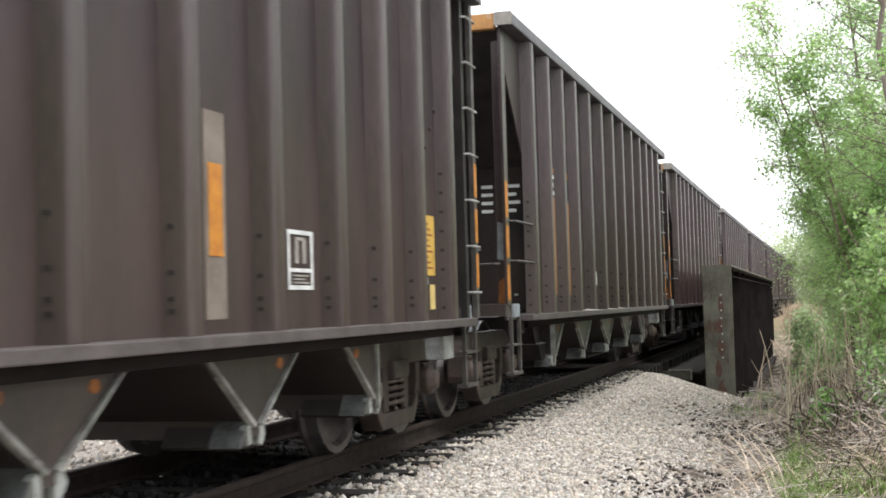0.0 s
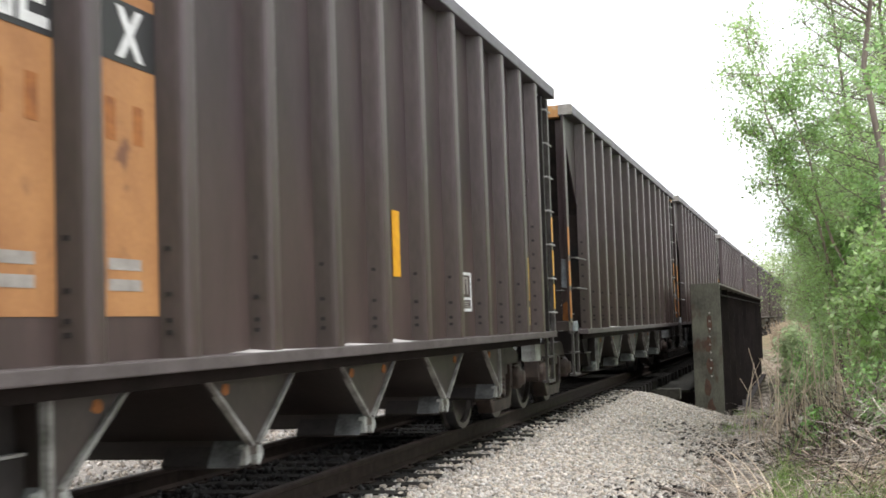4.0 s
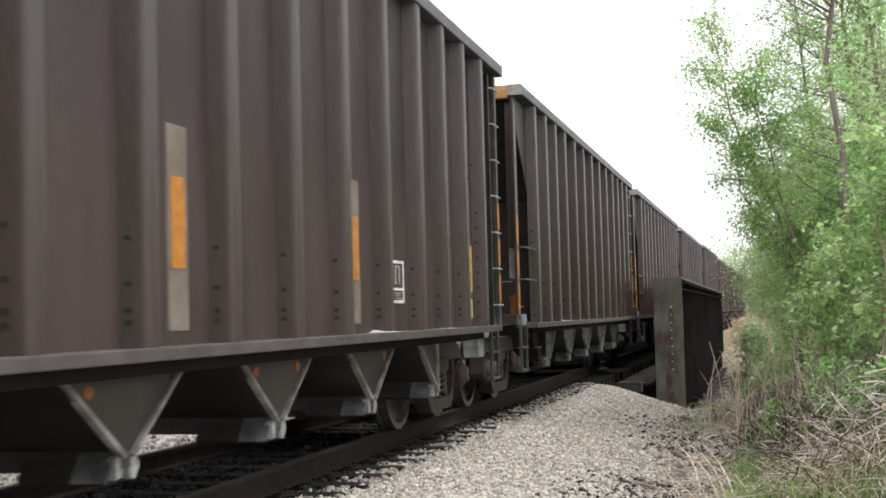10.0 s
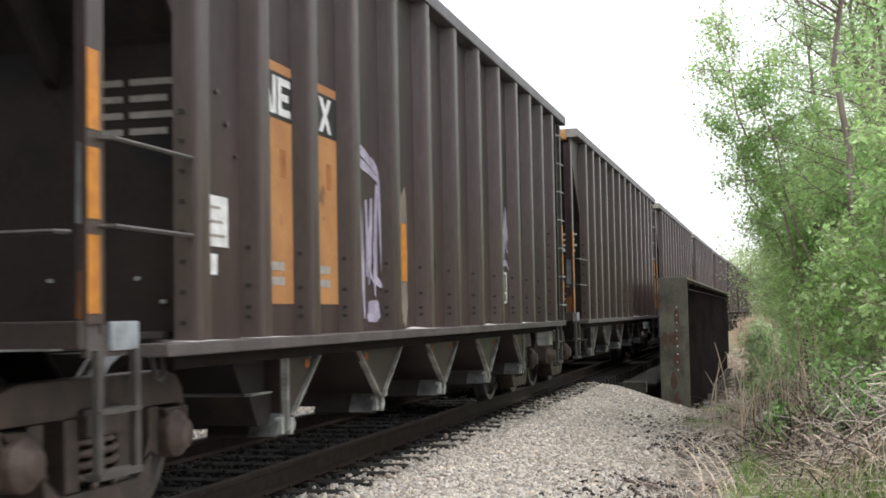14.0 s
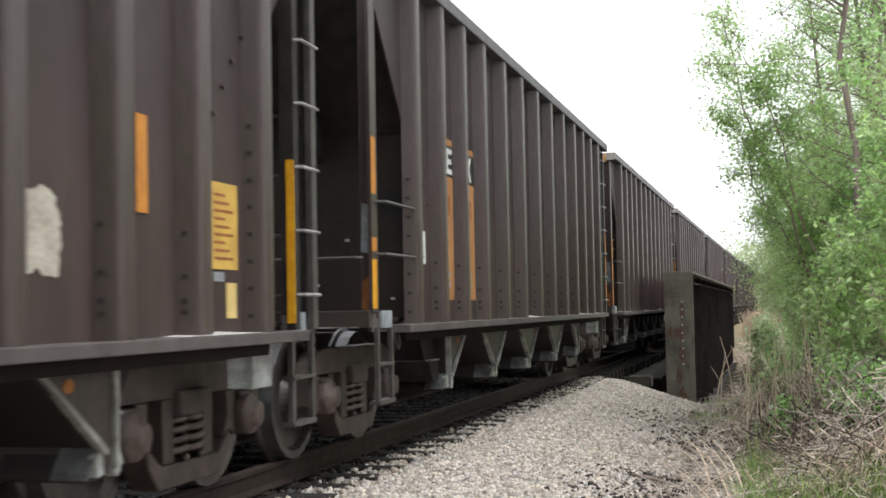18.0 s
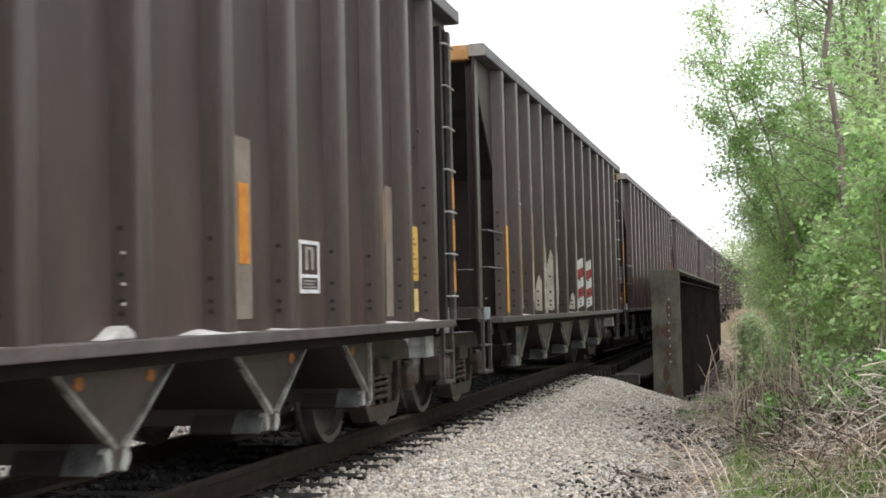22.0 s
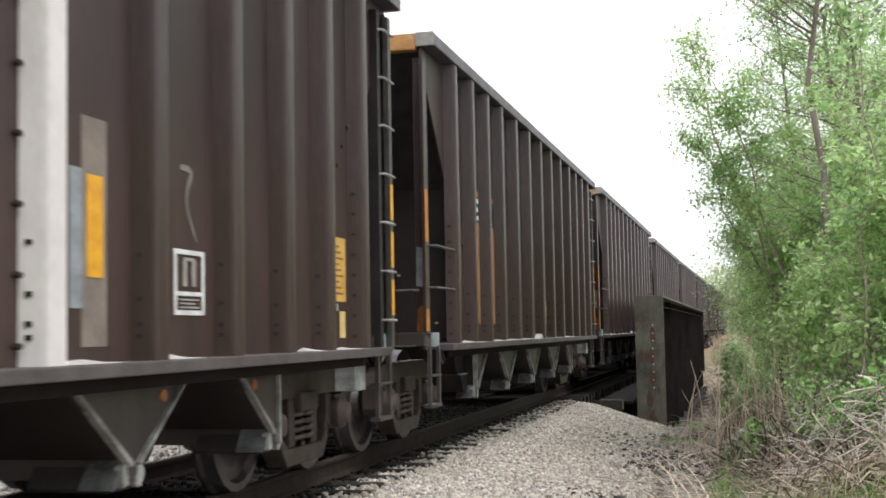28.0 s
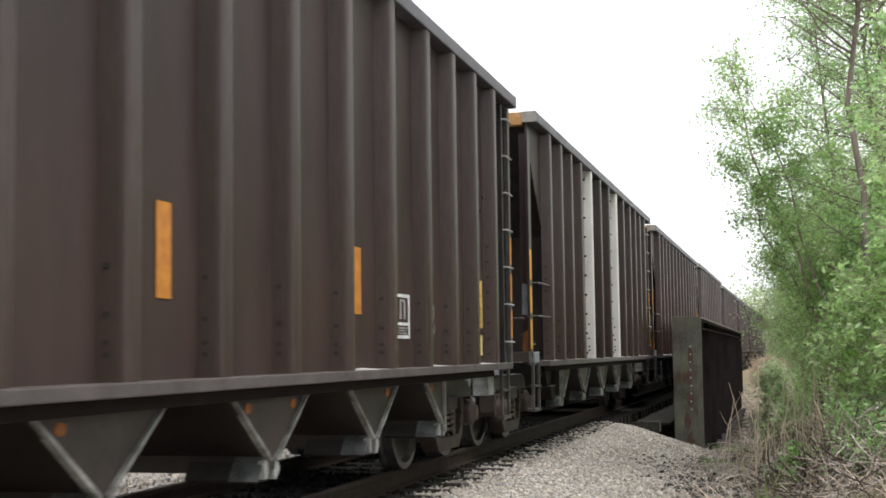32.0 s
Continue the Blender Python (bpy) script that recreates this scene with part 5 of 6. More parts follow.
def grow(base, height, lean, spread, seed, limbs, twigs, radius, start=0.25, up=0.55, trunk_wave=0.12):
    """Trunk, limbs and twigs as tubes; returns the wood and the twig points."""
    rng = random.Random(seed)
    wood, tips = Shape(), []
    base = Vector(base)
    spine = []
    for k in range(9):
        u = k / 8
        spine.append(base + Vector((lean[0] * u + trunk_wave * rng.uniform(-1, 1) * (u > 0), lean[1] * u + trunk_wave * rng.uniform(-1, 1) * (u > 0), height * u)))
    radius *= 0.7
    wood.tube(spine, radius, radius * 0.22, sides=7)
    for i in range(limbs):
        u = start + (1 - start) * (i + rng.random()) / limbs
        j = min(int(u * 8), 7)
        o = spine[j].lerp(spine[j + 1], u * 8 - j)
        az = rng.uniform(0, math.tau)
        ln = spread * (1.15 - 0.6 * u) * rng.uniform(0.6, 1.15)
        d = Vector((math.cos(az), math.sin(az), up * rng.uniform(0.3, 1.4)))
        pts, q = [o], o.copy()
        for m in range(4):
            q = q + d.normalized() * ln / 4
            d = d + Vector((rng.uniform(-0.35, 0.35), rng.uniform(-0.35, 0.35), rng.uniform(-0.15, 0.22)))
            pts.append(q.copy())
        wood.tube(pts, radius * 0.42 * (1.1 - 0.6 * u), radius * 0.06, sides=5, caps=False)
        for m in range(twigs):
            w = rng.uniform(0.25, 1.0)
            j2 = min(int(w * 4), 3)
            o2 = pts[j2].lerp(pts[j2 + 1], w * 4 - j2)
            d2 = Vector((rng.uniform(-1, 1), rng.uniform(-1, 1), rng.uniform(-0.35, 0.8))).normalized()
            l2 = ln * rng.uniform(0.18, 0.42)
            m1 = o2 + d2 * l2 * 0.5 + Vector((0, 0, rng.uniform(-0.04, 0.06)))
            e2 = o2 + d2 * l2 + Vector((0, 0, rng.uniform(-0.12, 0.05)))
            wood.tube([o2, m1, e2], 0.0045, 0.002, sides=3, caps=False)
            tips.append((o2, m1, e2))
    return wood, tips


def leaves_on(tips, per, seed, jitter=0.09):
    rng = np.random.default_rng(seed)
    out = []
    for a, b, c in tips:
        u = rng.uniform(0.15, 1.05, per)
        a, b, c = np.array(a), np.array(b), np.array(c)
        p = np.where(u[:, None] < 0.5, a + (b - a) * (u[:, None] * 2), b + (c - b) * (u[:, None] * 2 - 1))
        out.append(p + rng.normal(size=(per, 3)) * jitter)
    return np.concatenate(out)


def plant(name, label, category, group, base, height, lean, spread, seed, limbs, twigs, radius, per, size, mat, bare=0.0, start=0.25, up=0.55, jitter=0.09, bark=None):
    z = float(ground_z(base[0], base[1])) - 0.05
    wood, tips = grow((0, 0, 0), height, lean, spread, seed, limbs, twigs, radius, start, up)
    ob = thing(name, label, category, group, at=(base[0], base[1], z))
    me = wood.mesh("trunk", bark or BARK, smooth=True)
    part("trunk", me, BARK, ob, "thin grey-brown trunk with bare twigs")
    rng = random.Random(seed + 7)
    keep = [t for t in tips if rng.random() >= bare]
    part("crown", leaf_mesh("crown", leaves_on(keep, per, seed, jitter), size, mat, seed), mat, ob, "loose crown of small spring leaves")
    return ob


TREE = "slender young tree in fresh spring leaf beside the track"
SHRUB = "dense bright green shrub on the bank"


def build_woods():
    # slender trees on the bank
    for k, (x, y, h, lx, ly, sp, r, per, size, mat, bare) in enumerate((
            (5.70, 16.0, 7.6, -0.30, 0.2, 1.7, 0.065, 25, 0.051, LEAF, 0.22),
            (5.35, 18.5, 7.2, -0.42, 0.0, 1.6, 0.055, 26, 0.053, LEAFPALE, 0.22),
            (5.16, 14.0, 7.8, 0.05, 0.1, 1.4, 0.070, 18, 0.045, LEAF, 0.62),
            (6.25, 21.5, 8.5, -0.36, 0.0, 2.1, 0.07, 25, 0.057, LEAFPALE, 0.22),
            (6.55, 28.0, 9.5, -0.18, 0.0, 2.3, 0.08, 25, 0.066, LEAFPALE, 0.2),
            (5.75, 14.6, 6.8, -0.15, 0.0, 1.4, 0.05, 18, 0.05, LEAFPALE, 0.55))):
        plant("young_tree", TREE, "tree", "young trees on the bank", (x, y), h, (lx, ly), sp, 100 + k, 40, 17, r, int(per * 0.80), size * 0.98, mat, bare, start=0.55 if k == 2 else 0.18, up=0.65)
    plant("leaning_tree", "slim tree leaning towards the track with a leafy end", "tree", "young trees on the bank", (5.3, 15.6), 4.2, (-1.15, -0.2), 0.85, 151, 16, 12, 0.04, 34, 0.050, LEAFPALE, 0.10, start=0.55, up=0.35, bark=TWIG)
    plant("leaning_tree", "slim sapling leaning low towards the track", "tree", "young trees on the bank", (5.25, 16.4), 3.65, (-1.45, -0.3), 0.75, 153, 14, 11, 0.035, 30, 0.048, LEAFPALE, 0.12, start=0.6, up=0.3, bark=TWIG)
    plant("leaning_tree", "slim tree leaning far over towards the track", "tree", "young trees on the bank", (5.2, 16.0), 4.9, (-1.40, -0.2), 0.70, 160, 15, 10, 0.04, 18, 0.048, LEAFPALE, 0.15, start=0.66, up=0.3, bark=TWIG)
    # dense shrubs under them
    for k, (x, y, h, sp, per, size, mat) in enumerate((
            (4.85, 18.0, 3.2, 1.00, 74, 0.032, LEAFPALE), (5.30, 16.6, 3.0, 1.00, 64, 0.034, LEAFPALE), (5.20, 20.5, 3.3, 1.2, 50, 0.040, LEAFPALE),
            (6.05, 14.6, 2.6, 1.05, 32, 0.045, LEAF), (6.00, 12.2, 2.2, 0.85, 26, 0.061, LEAF), (6.65, 15.6, 3.2, 1.3, 32, 0.049, LEAF),
            (5.80, 23.0, 3.6, 1.4, 32, 0.057, LEAF), (5.65, 27.0, 4.2, 1.5, 29, 0.061, LEAF),
            (5.85, 33.0, 5.0, 1.7, 26, 0.074, LEAF),
            (6.75, 11.4, 2.4, 0.9, 23, 0.066, LEAF), (5.15, 16.2, 2.4, 0.75, 34, 0.05, LEAFPALE), (5.45, 14.8, 2.4, 0.7, 34, 0.052, LEAF), (5.0, 20.5, 1.9, 0.75, 32, 0.045, LEAFPALE), (5.0, 22.5, 2.4, 0.9, 32, 0.05, LEAF), (5.75, 13.4, 1.7, 0.65, 26, 0.06, LEAFPALE), (4.9, 25.0, 2.2, 0.8, 30, 0.05, LEAFPALE))):
        plant("shrub", SHRUB, "shrub", "shrubs on the bank", (x, y), h, (-0.15, 0), sp, 200 + k, 28, 14, 0.028, int(per * 0.70), size * 1.12, mat, 0.08, start=0.30, up=0.75, jitter=0.10, bark=TWIG)
    # saplings with drooping sprays of broad leaves, close by the path
    for k, (x, y, h, lx, sp, mat) in enumerate(((5.42, 11.3, 2.5, -0.12, 0.62, LEAFPALE), (5.58, 12.4, 3.1, -0.18, 0.75, LEAFPALE), (5.42, 13.1, 2.4, -0.10, 0.60, LEAFPALE), (5.70, 11.9, 3.8, -0.30, 0.80, LEAF), (5.20, 15.0, 3.4, -0.1, 0.8, LEAFPALE), (5.06, 12.3, 1.75, -0.05, 0.48, LEAFPALE), (5.12, 13.7, 2.1, -0.1, 0.55, LEAFPALE))):
        plant("sapling", "slim sapling with drooping sprays of broad fresh leaves", "tree", "saplings on the bank", (x, y), h, (lx, -0.1), sp, 250 + k, 18, 8, 0.024, 12, 0.068, mat, 0.1, start=0.36, up=0.45, jitter=0.055, bark=TWIG)
    # low leafy sprigs near the brush
    for k, (x, y, h, sp, mat) in enumerate(((4.95, 11.2, 0.9, 0.42, LEAF), (5.25, 10.6, 0.8, 0.40, LEAFDARK), (4.62, 12.8, 0.5, 0.4, LEAFDARK), (4.45, 13.6, 0.45, 0.35, LEAFDARK), (5.9, 15.4, 1.0, 0.5, LEAF), (5.15, 10.9, 0.5, 0.35, LEAF), (4.32, 18.2, 0.95, 0.40, LEAF), (5.35, 12.0, 0.8, 0.4, LEAF))):
        plant("sprig", "low leafy sprig among dry brush", "plant", "leafy sprigs", (x, y), h, (0, 0), sp, 300 + k, 12, 6, 0.010, 12, 0.055, mat, 0.0, start=0.1, up=0.8, jitter=0.05, bark=TWIG)


build_woods()


def strands(name, label, mat, count, area, height, radius, seed, arch=0.5, keep=None, lie=0.0):
    """Thin bent stalks, three-sided, in one mesh."""
    rng = np.random.default_rng(seed)
    x0, x1, y0, y1 = area
    x, y = rng.uniform(x0, x1, count), rng.uniform(y0, y1, count)
    if keep is not None:
        ok = keep(x, y, rng)
        x, y = x[ok], y[ok]
    k = len(x)
    z = ground_z(x, y) - 0.02
    h = height * rng.uniform(0.35, 1.2, k)
    az = rng.uniform(0, math.tau, k)
    dx, dy = np.cos(az), np.sin(az)
    bend = arch * rng.uniform(0.1, 1.0, k) * h
    seg = 5
    u = np.linspace(0, 1, seg)[None, :]
    flat = 1 - lie * rng.uniform(0.3, 1.0, k)
    wob = rng.normal(size=(k, seg, 3)) * 0.03 * h[:, None, None] * u[..., None]
    px = x[:, None] + dx[:, None] * bend[:, None] * u ** 1.7
    py = y[:, None] + dy[:, None] * bend[:, None] * u ** 1.7
    pz = z[:, None] + (h * flat)[:, None] * (u - 0.35 * (bend / h)[:, None] * u ** 3)
    p = np.stack([px, py, pz], -1) + wob
    r = (radius * rng.uniform(0.6, 1.4, k))[:, None] * (1 - 0.75 * u)
    ring = np.array([(math.cos(a), math.sin(a), 0) for a in (0, math.tau / 3, 2 * math.tau / 3)])
    ring2 = np.array([(math.cos(a), 0.3 * math.sin(a), math.sin(a)) for a in (0, math.tau / 3, 2 * math.tau / 3)])
    rr = np.where((flat < 0.6)[:, None, None], ring2[None], ring[None])
    v = p[:, :, None, :] + rr[:, None, :, :] * r[:, :, None, None]
    base = (np.arange(k) * seg * 3)[:, None, None]
    i = (np.arange(seg - 1) * 3)[None, :, None]
    j = np.arange(3)[None, None, :]
    a = base + i + j
    b = base + i + (j + 1) % 3
    f = np.stack([a, b, b + 3, a + 3], -1).reshape(-1, 4)
    return tagged(new(name, raw_mesh(name, v.reshape(-1, 3), f, mat)), label, "brush", kind="stuff")


def on_bank(x, y, rng):
    edge = 4.28 + 0.25 * np.sin(y * 1.3) - 0.30 * smoothstep(13, 20, y)
    return (x > edge + rng.uniform(-0.2, 0.4, len(x))) & (y < 24 + (x - 3.5))


def tangle(name, label, mat, count, area, radius, seed, low=4.1, rise=1.15, length=(0.35, 1.3)):
    """Dead canes heaped every way, each a bent three-sided stem."""
    rng = np.random.default_rng(seed)
    x0, x1, y0, y1 = area
    x, y = rng.uniform(x0, x1, count), rng.uniform(y0, y1, count)
    ok = on_bank(x, y, rng)
    x, y = x[ok], y[ok]
    k = len(x)
    heap = 0.08 + rise * smoothstep(low, low + 1.0, x) * (0.65 + 0.35 * np.sin(x * 2.7 + y * 1.9) * np.sin(y * 1.3))
    z = ground_z(x, y) + heap * rng.uniform(0.0, 1.0, k) ** 1.3
    d = np.stack([rng.normal(size=k), rng.normal(size=k), 0.8 * rng.normal(size=k) + 0.1], -1)
    d /= np.linalg.norm(d, axis=1)[:, None]
    c = rng.normal(size=(k, 3)) * 0.5
    c[:, 2] -= 0.25
    ln = rng.uniform(*length, k)
    seg = 6
    u = np.linspace(-0.5, 0.5, seg)[None, :, None]
    p = np.stack([x, y, z], -1)[:, None, :] + ln[:, None, None] * (d[:, None, :] * u + c[:, None, :] * u ** 2 * 0.8) + rng.normal(size=(k, seg, 3)) * 0.012
    p[..., 2] = np.maximum(p[..., 2], ground_z(p[..., 0], p[..., 1]) + 0.004)
    r = (radius * rng.uniform(0.5, 1.5, k))[:, None] * (1.1 - 0.8 * np.linspace(0, 1, seg)[None, :])
    side = np.cross(d, rng.normal(size=(k, 3)))
    side /= np.linalg.norm(side, axis=1)[:, None]
    other = np.cross(d, side)
    ring = np.stack([side * math.cos(a) + other * math.sin(a) for a in (0, math.tau / 3, 2 * math.tau / 3)], 1)
    v = p[:, :, None, :] + ring[:, None, :, :] * r[:, :, None, None]
    base = (np.arange(k) * seg * 3)[:, None, None]
    i = (np.arange(seg - 1) * 3)[None, :, None]
    j = np.arange(3)[None, None, :]
    f = np.stack([base + i + j, base + i + (j + 1) % 3, base + i + (j + 1) % 3 + 3, base + i + j + 3], -1).reshape(-1, 4)
    return tagged(new(name, raw_mesh(name, v.reshape(-1, 3), f, mat)), label, "brush", kind="stuff")


def build_brush():
    tangle("dead_briars", "tangled dead grey-brown briar canes", BRIAR, 8600, (3.8, 6.6, 9.6, 19.0), 0.0040, 22, rise=0.95, length=(0.2, 0.8))
    # dark dead twigs, also coloured to give the shade in the brush's hollows
    tangle("brown_twigs", "tangled dark dead twigs", DEADWOOD, 3600, (3.9, 7.4, 9.4, 20.0), 0.005, 28, rise=0.7, length=(0.2, 0.8))
    tangle("dark_brush", "dead brush close to the ground, dark as its hollows' shade", DEADWOOD, 4800, (4.0, 5.8, 10.6, 18.0), 0.006, 34, low=3.9, rise=0.75, length=(0.2, 0.7))
    tangle("pale_canes", "thick pale dry canes fallen across the brush", STRAW, 170, (3.9, 6.2, 10.4, 17.0), 0.0065, 33, rise=0.9, length=(0.4, 1.1))
    tangle("straw_litter", "pale straw and stalks heaped in the grass", STRAW, 1900, (4.1, 5.8, 9.3, 12.6), 0.0050, 35, rise=0.35, length=(0.2, 0.8))
    strands("sunlit_grass", "pale new grass along the path's edge", GRASS, 3000, (4.05, 5.6, 9.2, 11.6), 0.28, 0.005, 36, 1.1, lambda x, y, r: np.sin(x * 3.3 + 0.8 * y) + np.sin(y * 2.9) > -0.5)
    strands("upright_briars", "thin upright dead briar stems", STRAW, 300, (4.35, 5.8, 10.8, 16.0), 1.15, 0.006, 29, 0.45, on_bank)
    strands("fallen_twigs", "dry fallen twigs lying on the dirt", BRIAR, 3000, (2.9, 5.4, 8.6, 20.0), 0.55, 0.005, 23, 1.6, lambda x, y, r: x > 3.0 + r.uniform(0, 1.0, len(x)), lie=0.95)
    strands("leaf_litter_stems", "flattened straw litter on the bank", STRAW, 2400, (3.2, 6.0, 8.6, 20.0), 0.35, 0.004, 24, 1.6, lambda x, y, r: x > 3.3 + r.uniform(0, 0.9, len(x)), lie=0.95)
    strands("new_grass", "tufts of new green grass", GRASS, 4500, (4.1, 6.4, 9.0, 13.5), 0.34, 0.0045, 25, 0.9, lambda x, y, r: (np.sin(x * 4.1 + y) * np.sin(y * 2.3 + 1) > 0.05) & (x > 4.1 + 0.15 * np.sin(y * 2)))
    strands("bank_grass", "thin green grass at the head of the bank", GRASS, 900, (3.3, 4.0, 16.0, 19.5), 0.16, 0.004, 26, 0.9, lambda x, y, r: np.sin(x * 5 + y * 2.1) > 0.0)
    strands("far_bank_grass", "tall dry tan grass beyond the bridge", DRYGRASS, 3000, (2.9, 8.0, 57.0, 74.0), 1.1, 0.016, 27, 0.6)
    for x, y, c, h, seed in ((4.30, 15.3, 8, 1.35, 61), (4.78, 14.4, 12, 1.55, 62), (4.55, 13.6, 7, 1.3, 67), (4.15, 14.4, 4, 1.15, 68), (4.12, 15.2, 4, 0.95, 63), (3.95, 14.9, 3, 0.8, 64), (4.62, 12.2, 6, 0.9, 65), (5.10, 13.2, 8, 1.1, 66)):
        strands("reed_clump", "clump of tall dry tan reed stalks", STRAW, c, (x - 0.09, x + 0.09, y - 0.2, y + 0.2), h, 0.0085, seed, 0.28)
    rng = random.Random(31)
    for x, y in ((4.72, 17.2), (4.80, 17.3), (4.88, 17.1), (4.76, 17.0)):
        z = float(ground_z(x, y)) - 0.05
        pts = [(x + 0.05 * u * rng.uniform(-1, 1), y, z + 1.15 * u) for u in (0, 0.25, 0.5, 0.75, 1)]
        tagged(part("dead_stem", Shape().tube(pts, 0.035, 0.012, sides=7), DEADWOOD, None, smooth=True), "dark dead sapling stem among the shrubs", "stem", "dead stems")
    tagged(part("rotten_log", Shape().tube([(4.12, 15.9, -0.30), (4.25, 16.3, -0.24), (4.42, 16.9, -0.20)], 0.075, 0.06, sides=9), BRIAR, None, smooth=True), "pale rotten log lying in the brush", "log")
    # a few long arching canes that stand clear of the rest
    rng = random.Random(4)
    for k, (x, y, h, b, az) in enumerate(((3.62, 15.5, 1.05, -0.25, 2.9), (3.70, 15.0, 0.95, 0.1, 0.4), (3.75, 14.6, 0.75, -0.7, 3.2), (4.05, 13.0, 1.35, 0.15, 1.2), (4.30, 12.6, 1.25, -0.1, 2.4), (4.75, 12.0, 1.3, 0.2, 0.3), (3.85, 17.0, 1.0, -0.35, 3.0), (4.10, 16.0, 1.2, 0.2, 0.8), (4.9, 9.9, 0.55, 0.3, 0.5), (4.35, 9.8, 0.5, 0.5, 0.2), (4.6, 11.4, 0.8, 0.5, 0.9), (3.9, 13.6, 0.9, 0.6, 0.3), (4.45, 14.2, 1.4, 0.1, 2.0), (4.0, 15.2, 1.3, 0.12, 1.0))):
        z = float(ground_z(x, y)) - 0.03
        pts = [(x + b * math.cos(az) * u ** 2 + rng.uniform(-0.015, 0.015), y + b * math.sin(az) * u ** 2, z + h * (u - 0.25 * abs(b) * u ** 3)) for u in (0, 0.2, 0.4, 0.6, 0.8, 1.0)]
        s = Shape().tube(pts, 0.009, 0.003, sides=5)
        q = pts[3]
        s.tube([q, (q[0] + rng.uniform(-0.2, 0.2), q[1] + rng.uniform(-0.1, 0.1), q[2] + 0.2)], 0.004, 0.002, sides=4)
        tagged(part("dry_cane", s, STRAW, None), "long dry arching weed cane on the bank", "plant", "dry canes")
    # thick bright canes leaning across the near grass, each from foot to tip
    for foot, tip, sag in (((4.20, 10.4, -0.36), (4.62, 10.2, 0.05), 0.03), ((4.92, 10.3, -0.36), (5.03, 10.5, 0.26), -0.05), ((4.66, 11.0, -0.34), (4.50, 11.2, 0.18), 0.10), ((3.98, 15.1, -0.30), (4.32, 15.2, 0.62), 0.02), ((3.86, 14.9, -0.32), (3.74, 14.7, 0.72), 0.04),
                           ((4.05, 14.3, -0.30), (3.92, 14.2, 0.55), 0.05), ((4.78, 13.2, -0.20), (4.74, 13.1, 1.12), 0.02), ((4.70, 13.4, -0.20), (4.62, 13.3, 1.0), -0.03), ((3.72, 10.0, -0.35), (4.05, 9.7, -0.12), 0.04), ((3.80, 10.3, -0.35), (3.55, 11.3, -0.05), 0.05), ((4.05, 11.6, -0.33), (4.30, 11.3, 0.15), 0.06),
                           ((3.92, 9.6, -0.36), (3.40, 12.0, -0.20), 0.05), ((3.98, 9.7, -0.36), (3.52, 11.7, -0.12), 0.06), ((3.85, 9.7, -0.36), (3.30, 11.2, -0.22), 0.03), ((4.02, 9.9, -0.36), (3.66, 11.3, -0.06), 0.05), ((4.10, 9.6, -0.36), (3.80, 10.9, -0.02), 0.04)):
        a, b = Vector(foot), Vector(tip)
        pts = [a.lerp(b, u) + Vector((sag * math.sin(math.pi * u), 0, abs(sag) * 0.8 * math.sin(math.pi * u))) for u in (0, 0.2, 0.4, 0.6, 0.8, 1.0)]
        tagged(part("dry_cane", Shape().tube(pts, 0.0085, 0.004, sides=5), STRAW, None), "thick pale dry cane leaning over the grass", "plant", "dry canes")
    for k, (x, y, ln, az) in enumerate(((3.55, 12.6, 0.9, 1.9), (3.45, 10.6, 1.1, 2.2), (3.80, 18.0, 0.8, 0.9), (4.55, 15.5, 0.9, 1.2))):
        z = float(ground_z(x, y)) + 0.03
        pts = [(x + ln * u * math.cos(az), y + ln * u * math.sin(az), z + 0.02 * math.sin(u * 5) + (0.25 * u if k > 1 else 0)) for u in (-0.5, -0.2, 0.1, 0.3, 0.5)]
        tagged(part("fallen_branch", Shape().tube(pts, 0.032, 0.018, sides=7), BARK, None, smooth=True), "fallen dead branch lying on the dirt", "branch", "fallen branches")


build_brush()


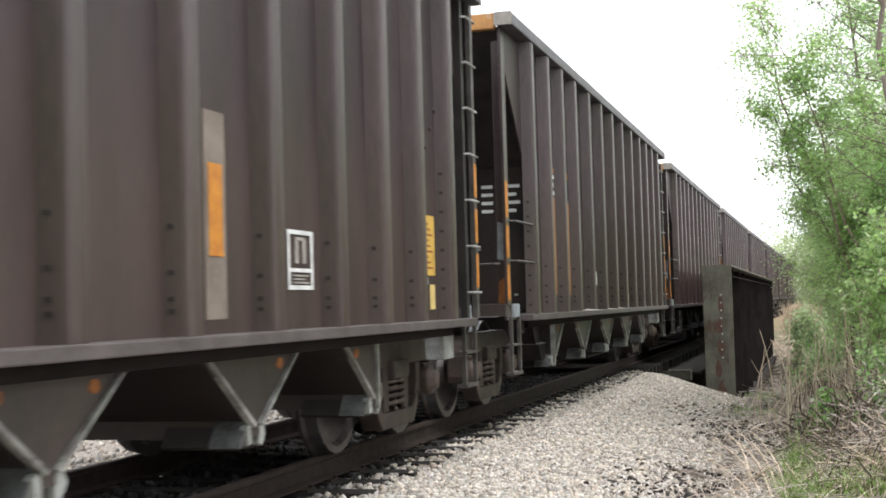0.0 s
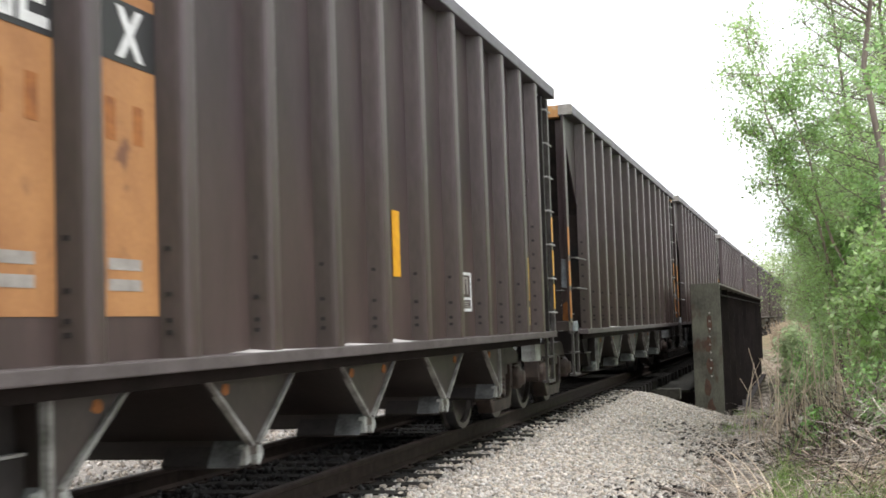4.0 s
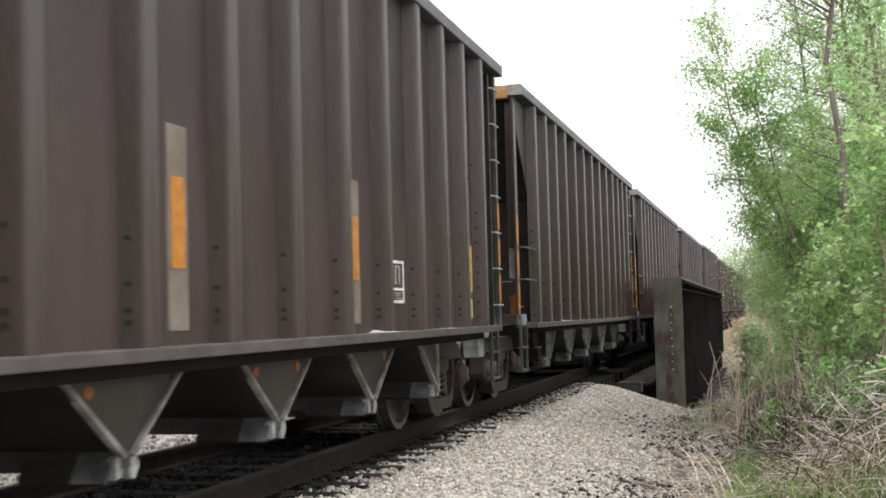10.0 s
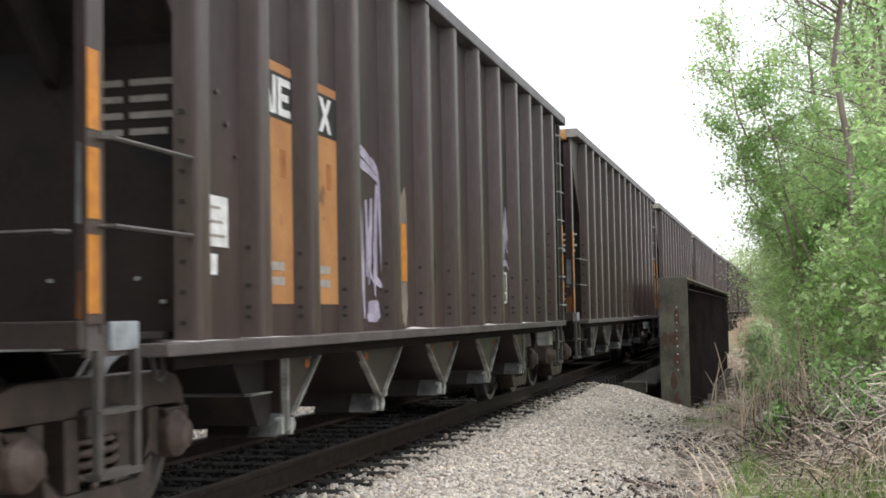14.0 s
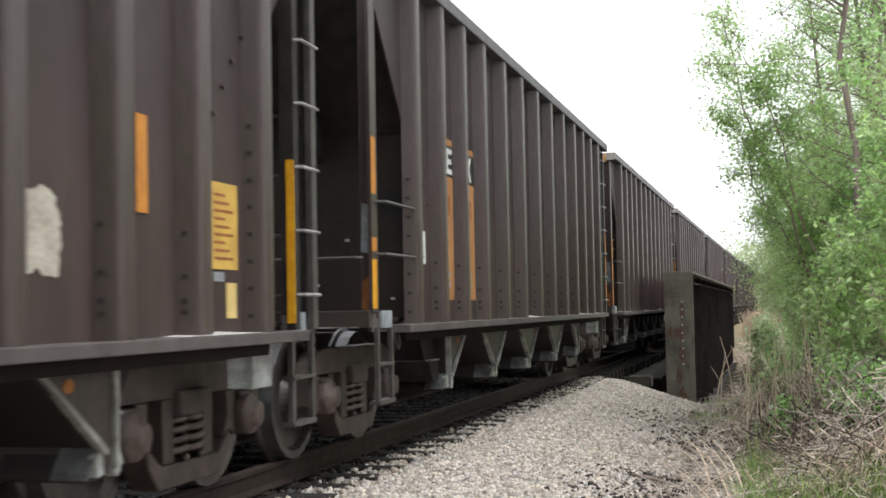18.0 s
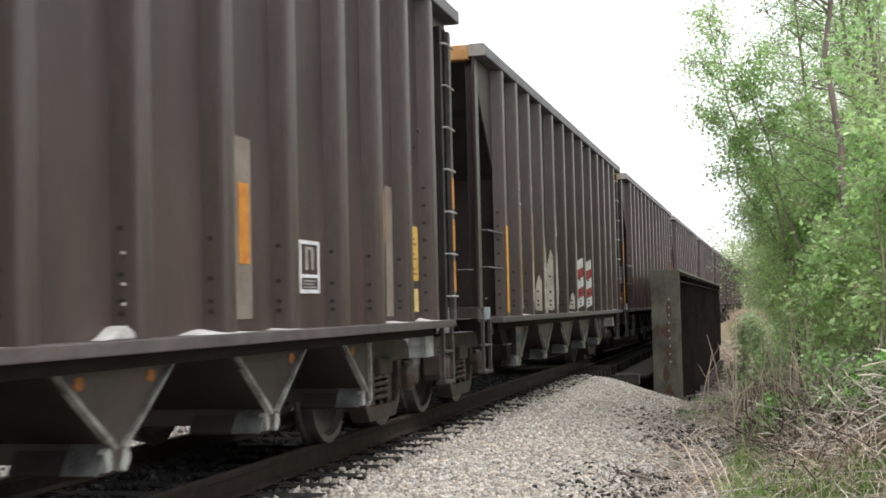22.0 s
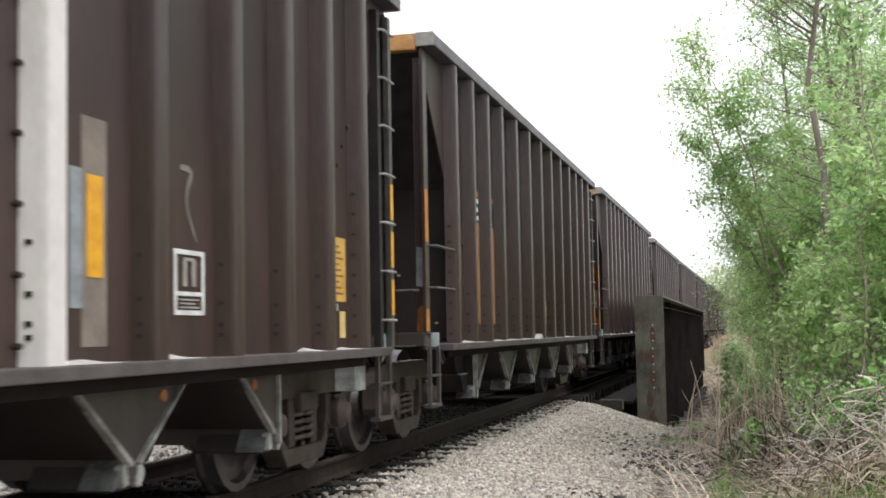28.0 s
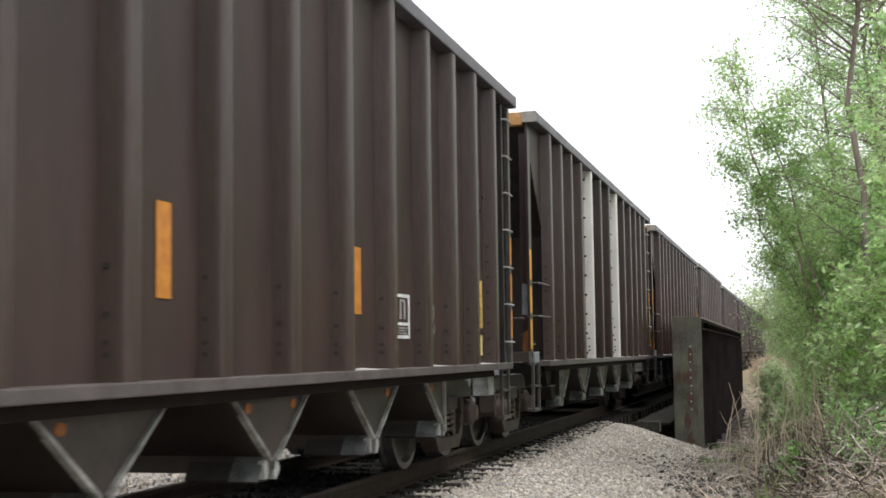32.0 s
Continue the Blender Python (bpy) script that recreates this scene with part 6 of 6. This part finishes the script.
def build_distance():
    rng = np.random.default_rng(77)
    # far wood beyond the bend: clumped leaves on tall stems
    pts, stems = [], Shape()
    for k in range(46):
        x, y = rng.uniform(-70, 70), rng.uniform(165, 230)
        h = rng.uniform(7, 13) * (0.8 if x > 12 else 1.0)
        z = float(ground_z(x, y))
        stems.tube([(x, y, z), (x + rng.uniform(-0.5, 0.5), y, z + h * 0.9)], 0.16, 0.05, sides=5)
        for j in range(26):
            c = np.array((x + rng.normal() * 2.2, y + rng.normal() * 2.2, z + h * rng.uniform(0.12, 1.0)))
            pts.append(c + rng.normal(size=(36, 3)) * 0.75)
    wood = thing("far_wood", "hazy pale green wood beyond the bend of the track", "wood", kind="stuff")
    part("far_stems", stems, BARK, wood)
    part("far_leaves", leaf_mesh("far_leaves", np.concatenate(pts), 0.55, FARLEAF, 5), FARLEAF, wood)
    for k, (x, y, h) in enumerate(((7.5, 48, 7.5), (10.5, 60, 9.0), (4.6, 88, 4.0), (9.0, 100, 6.5), (6.4, 118, 7.0), (14, 80, 9.0), (6.6, 64, 3.2), (8.2, 68, 3.8), (5.6, 76, 3.0), (4.9, 82, 4.4), (4.2, 96, 5.0), (6.2, 90, 6.0), (3.9, 110, 6.5), (7.4, 82, 6.0), (5.4, 59, 1.6), (6.2, 55, 2.2), (5.0, 104, 7.0), (4.6, 50, 2.8), (5.3, 52, 2.6), (4.1, 53.5, 2.4), (5.9, 47, 3.4))):
        plant("bankside_tree", "pale green bushy tree past the bridge", "tree", "trees past the bridge", (x, y), h, (0, 0), h * 0.3, 400 + k, 24, 9, 0.09, 14, 0.20, FARLEAF, 0.1, start=0.08, jitter=0.25)
    plant("bare_tree", "leafless grey tree far behind the train", "tree", "trees past the bridge", (-4.5, 135), 9.5, (0, 0), 2.6, 431, 26, 9, 0.16, 2, 0.14, FARLEAF, 0.6, start=0.3, bark=TWIG)


build_distance()


def build_shading_trees():
    """Trees added up the bank and, unseen, behind the camera, to block skylight."""
    # added behind the first row of trees to shade the far cars
    for k, (x, y, h, sp) in enumerate(((7.6, 19.0, 10.0, 2.3), (8.2, 24.5, 11.0, 2.6), (7.8, 31.0, 11.0, 2.6), (8.6, 38.0, 12.0, 2.8), (8.8, 15.0, 10.5, 2.4), (9.0, 45.0, 12.0, 2.8))):
        plant("bank_tree", "tall leafy tree added up the bank to shade the cars", "tree", "taller trees up the bank", (x, y), h, (-0.3, 0), sp, 540 + k, 34, 12, 0.10, 16, 0.11, LEAF, 0.1, start=0.15, jitter=0.18)
    # unseen; added to darken the faces of the cars towards the camera
    for k, (x, y, h) in enumerate(((7.5, -4.0, 8.0), (9.5, 2.0, 9.0), (8.0, -11.0, 9.0), (5.8, -8.0, 7.0), (4.6, -14.0, 8.5), (10.0, -18.0, 10.0), (-6.5, -16.0, 9.0), (-9.0, -9.0, 9.0), (5.4, -22.0, 10.0), (-5.0, -26.0, 10.0), (6.3, -4.5, 9.0), (7.2, -8.5, 11.0), (5.2, -11.0, 9.0), (-3.8, -20.0, 12.0), (2.9, -28.0, 12.0), (8.5, -14.0, 12.0), (-2.5, -32.0, 12.0), (12.0, -5.0, 12.0))):
        plant("bankside_tree", "unseen leafy tree added behind the viewpoint to block skylight", "tree", "trees behind the viewpoint", (x, y), h, (0, 0), h * 0.34, 500 + k, 24, 9, 0.09, 14, 0.20, LEAF, 0.0, start=0.06, jitter=0.25)


build_shading_trees()

# ---------------------------------------------------------------- the train's run
# seconds and the place of the leading end of the reference car, in metres along the track
RUN = [
    (0, 10.72),
    (1, 15.12),
    (2, 19.71),
    (3, 24.26),
    (6, 37.64),
    (7, 42.22),
    (8, 46.74),
    (9, 51.28),
    (10, 55.72),
    (11, 60.13),
    (12, 64.84),
    (13, 69.21),
    (16, 82.71),
    (17, 87.30),
    (18, 91.64),
    (19, 96.27),
    (20, 100.64),
    (21, 105.20),
    (22, 109.72),
    (23, 114.06),
    (24, 118.58),
    (25, 122.81),
    (28, 136.12),
    (30, 144.76),
    (31, 149.20),
    (32, 153.35),
]


def run_at(t):
    ts, ss = [r[0] for r in RUN], [r[1] for r in RUN]
    i = max(0, min(len(ts) - 2, sum(1 for q in ts if q <= t) - 1))
    slope = [(ss[min(j + 1, len(ss) - 1)] - ss[max(j - 1, 0)]) / (ts[min(j + 1, len(ss) - 1)] - ts[max(j - 1, 0)]) for j in (i, i + 1)]
    h = ts[i + 1] - ts[i]
    u = (t - ts[i]) / h
    return (2 * u ** 3 - 3 * u ** 2 + 1) * ss[i] + (u ** 3 - 2 * u ** 2 + u) * h * slope[0] + (-2 * u ** 3 + 3 * u ** 2) * ss[i + 1] + (u ** 3 - u ** 2) * h * slope[1]


def car_pose(s):
    """The car stands on its two bogies, so on a bend it lies along the chord."""
    a, b = on_line(s - BOGIE), on_line(s + BOGIE)
    return pose((a[0] + b[0]) / 2, (a[1] + b[1]) / 2, 0, 0, 0, -math.degrees(math.atan2(b[0] - a[0], b[1] - a[1])))


def motions():
    for n, car in CARS.items():
        mid = lambda t: run_at(t) - PITCH * n - HALF
        walk(car, [(k * 0.5, car_pose(mid(k * 0.5))) for k in range(65)])
        times = [k * 0.1 for k in range(321) if -16 < mid(k * 0.1) < 40]
        if not times:
            continue
        if times[0] > 0:
            times = [0.0] + times
        if times[-1] < 31.95:
            times = times + [32.0]
        for ob in car.children_recursive:
            if ob.name.startswith("wheelset"):
                base = ob.location.copy()
                rows, turn, last = [], 0.0, None
                for t in times:
                    s = min(max(mid(t), -16), 40)
                    if last is not None:
                        turn -= math.degrees((s - last) / 0.457) if abs(s - last) < 0.7 else 0.0
                    last = s
                    rows.append((t, pose(base.x, base.y, base.z, turn, 0, 0)))
                walk(ob, rows)


motions()
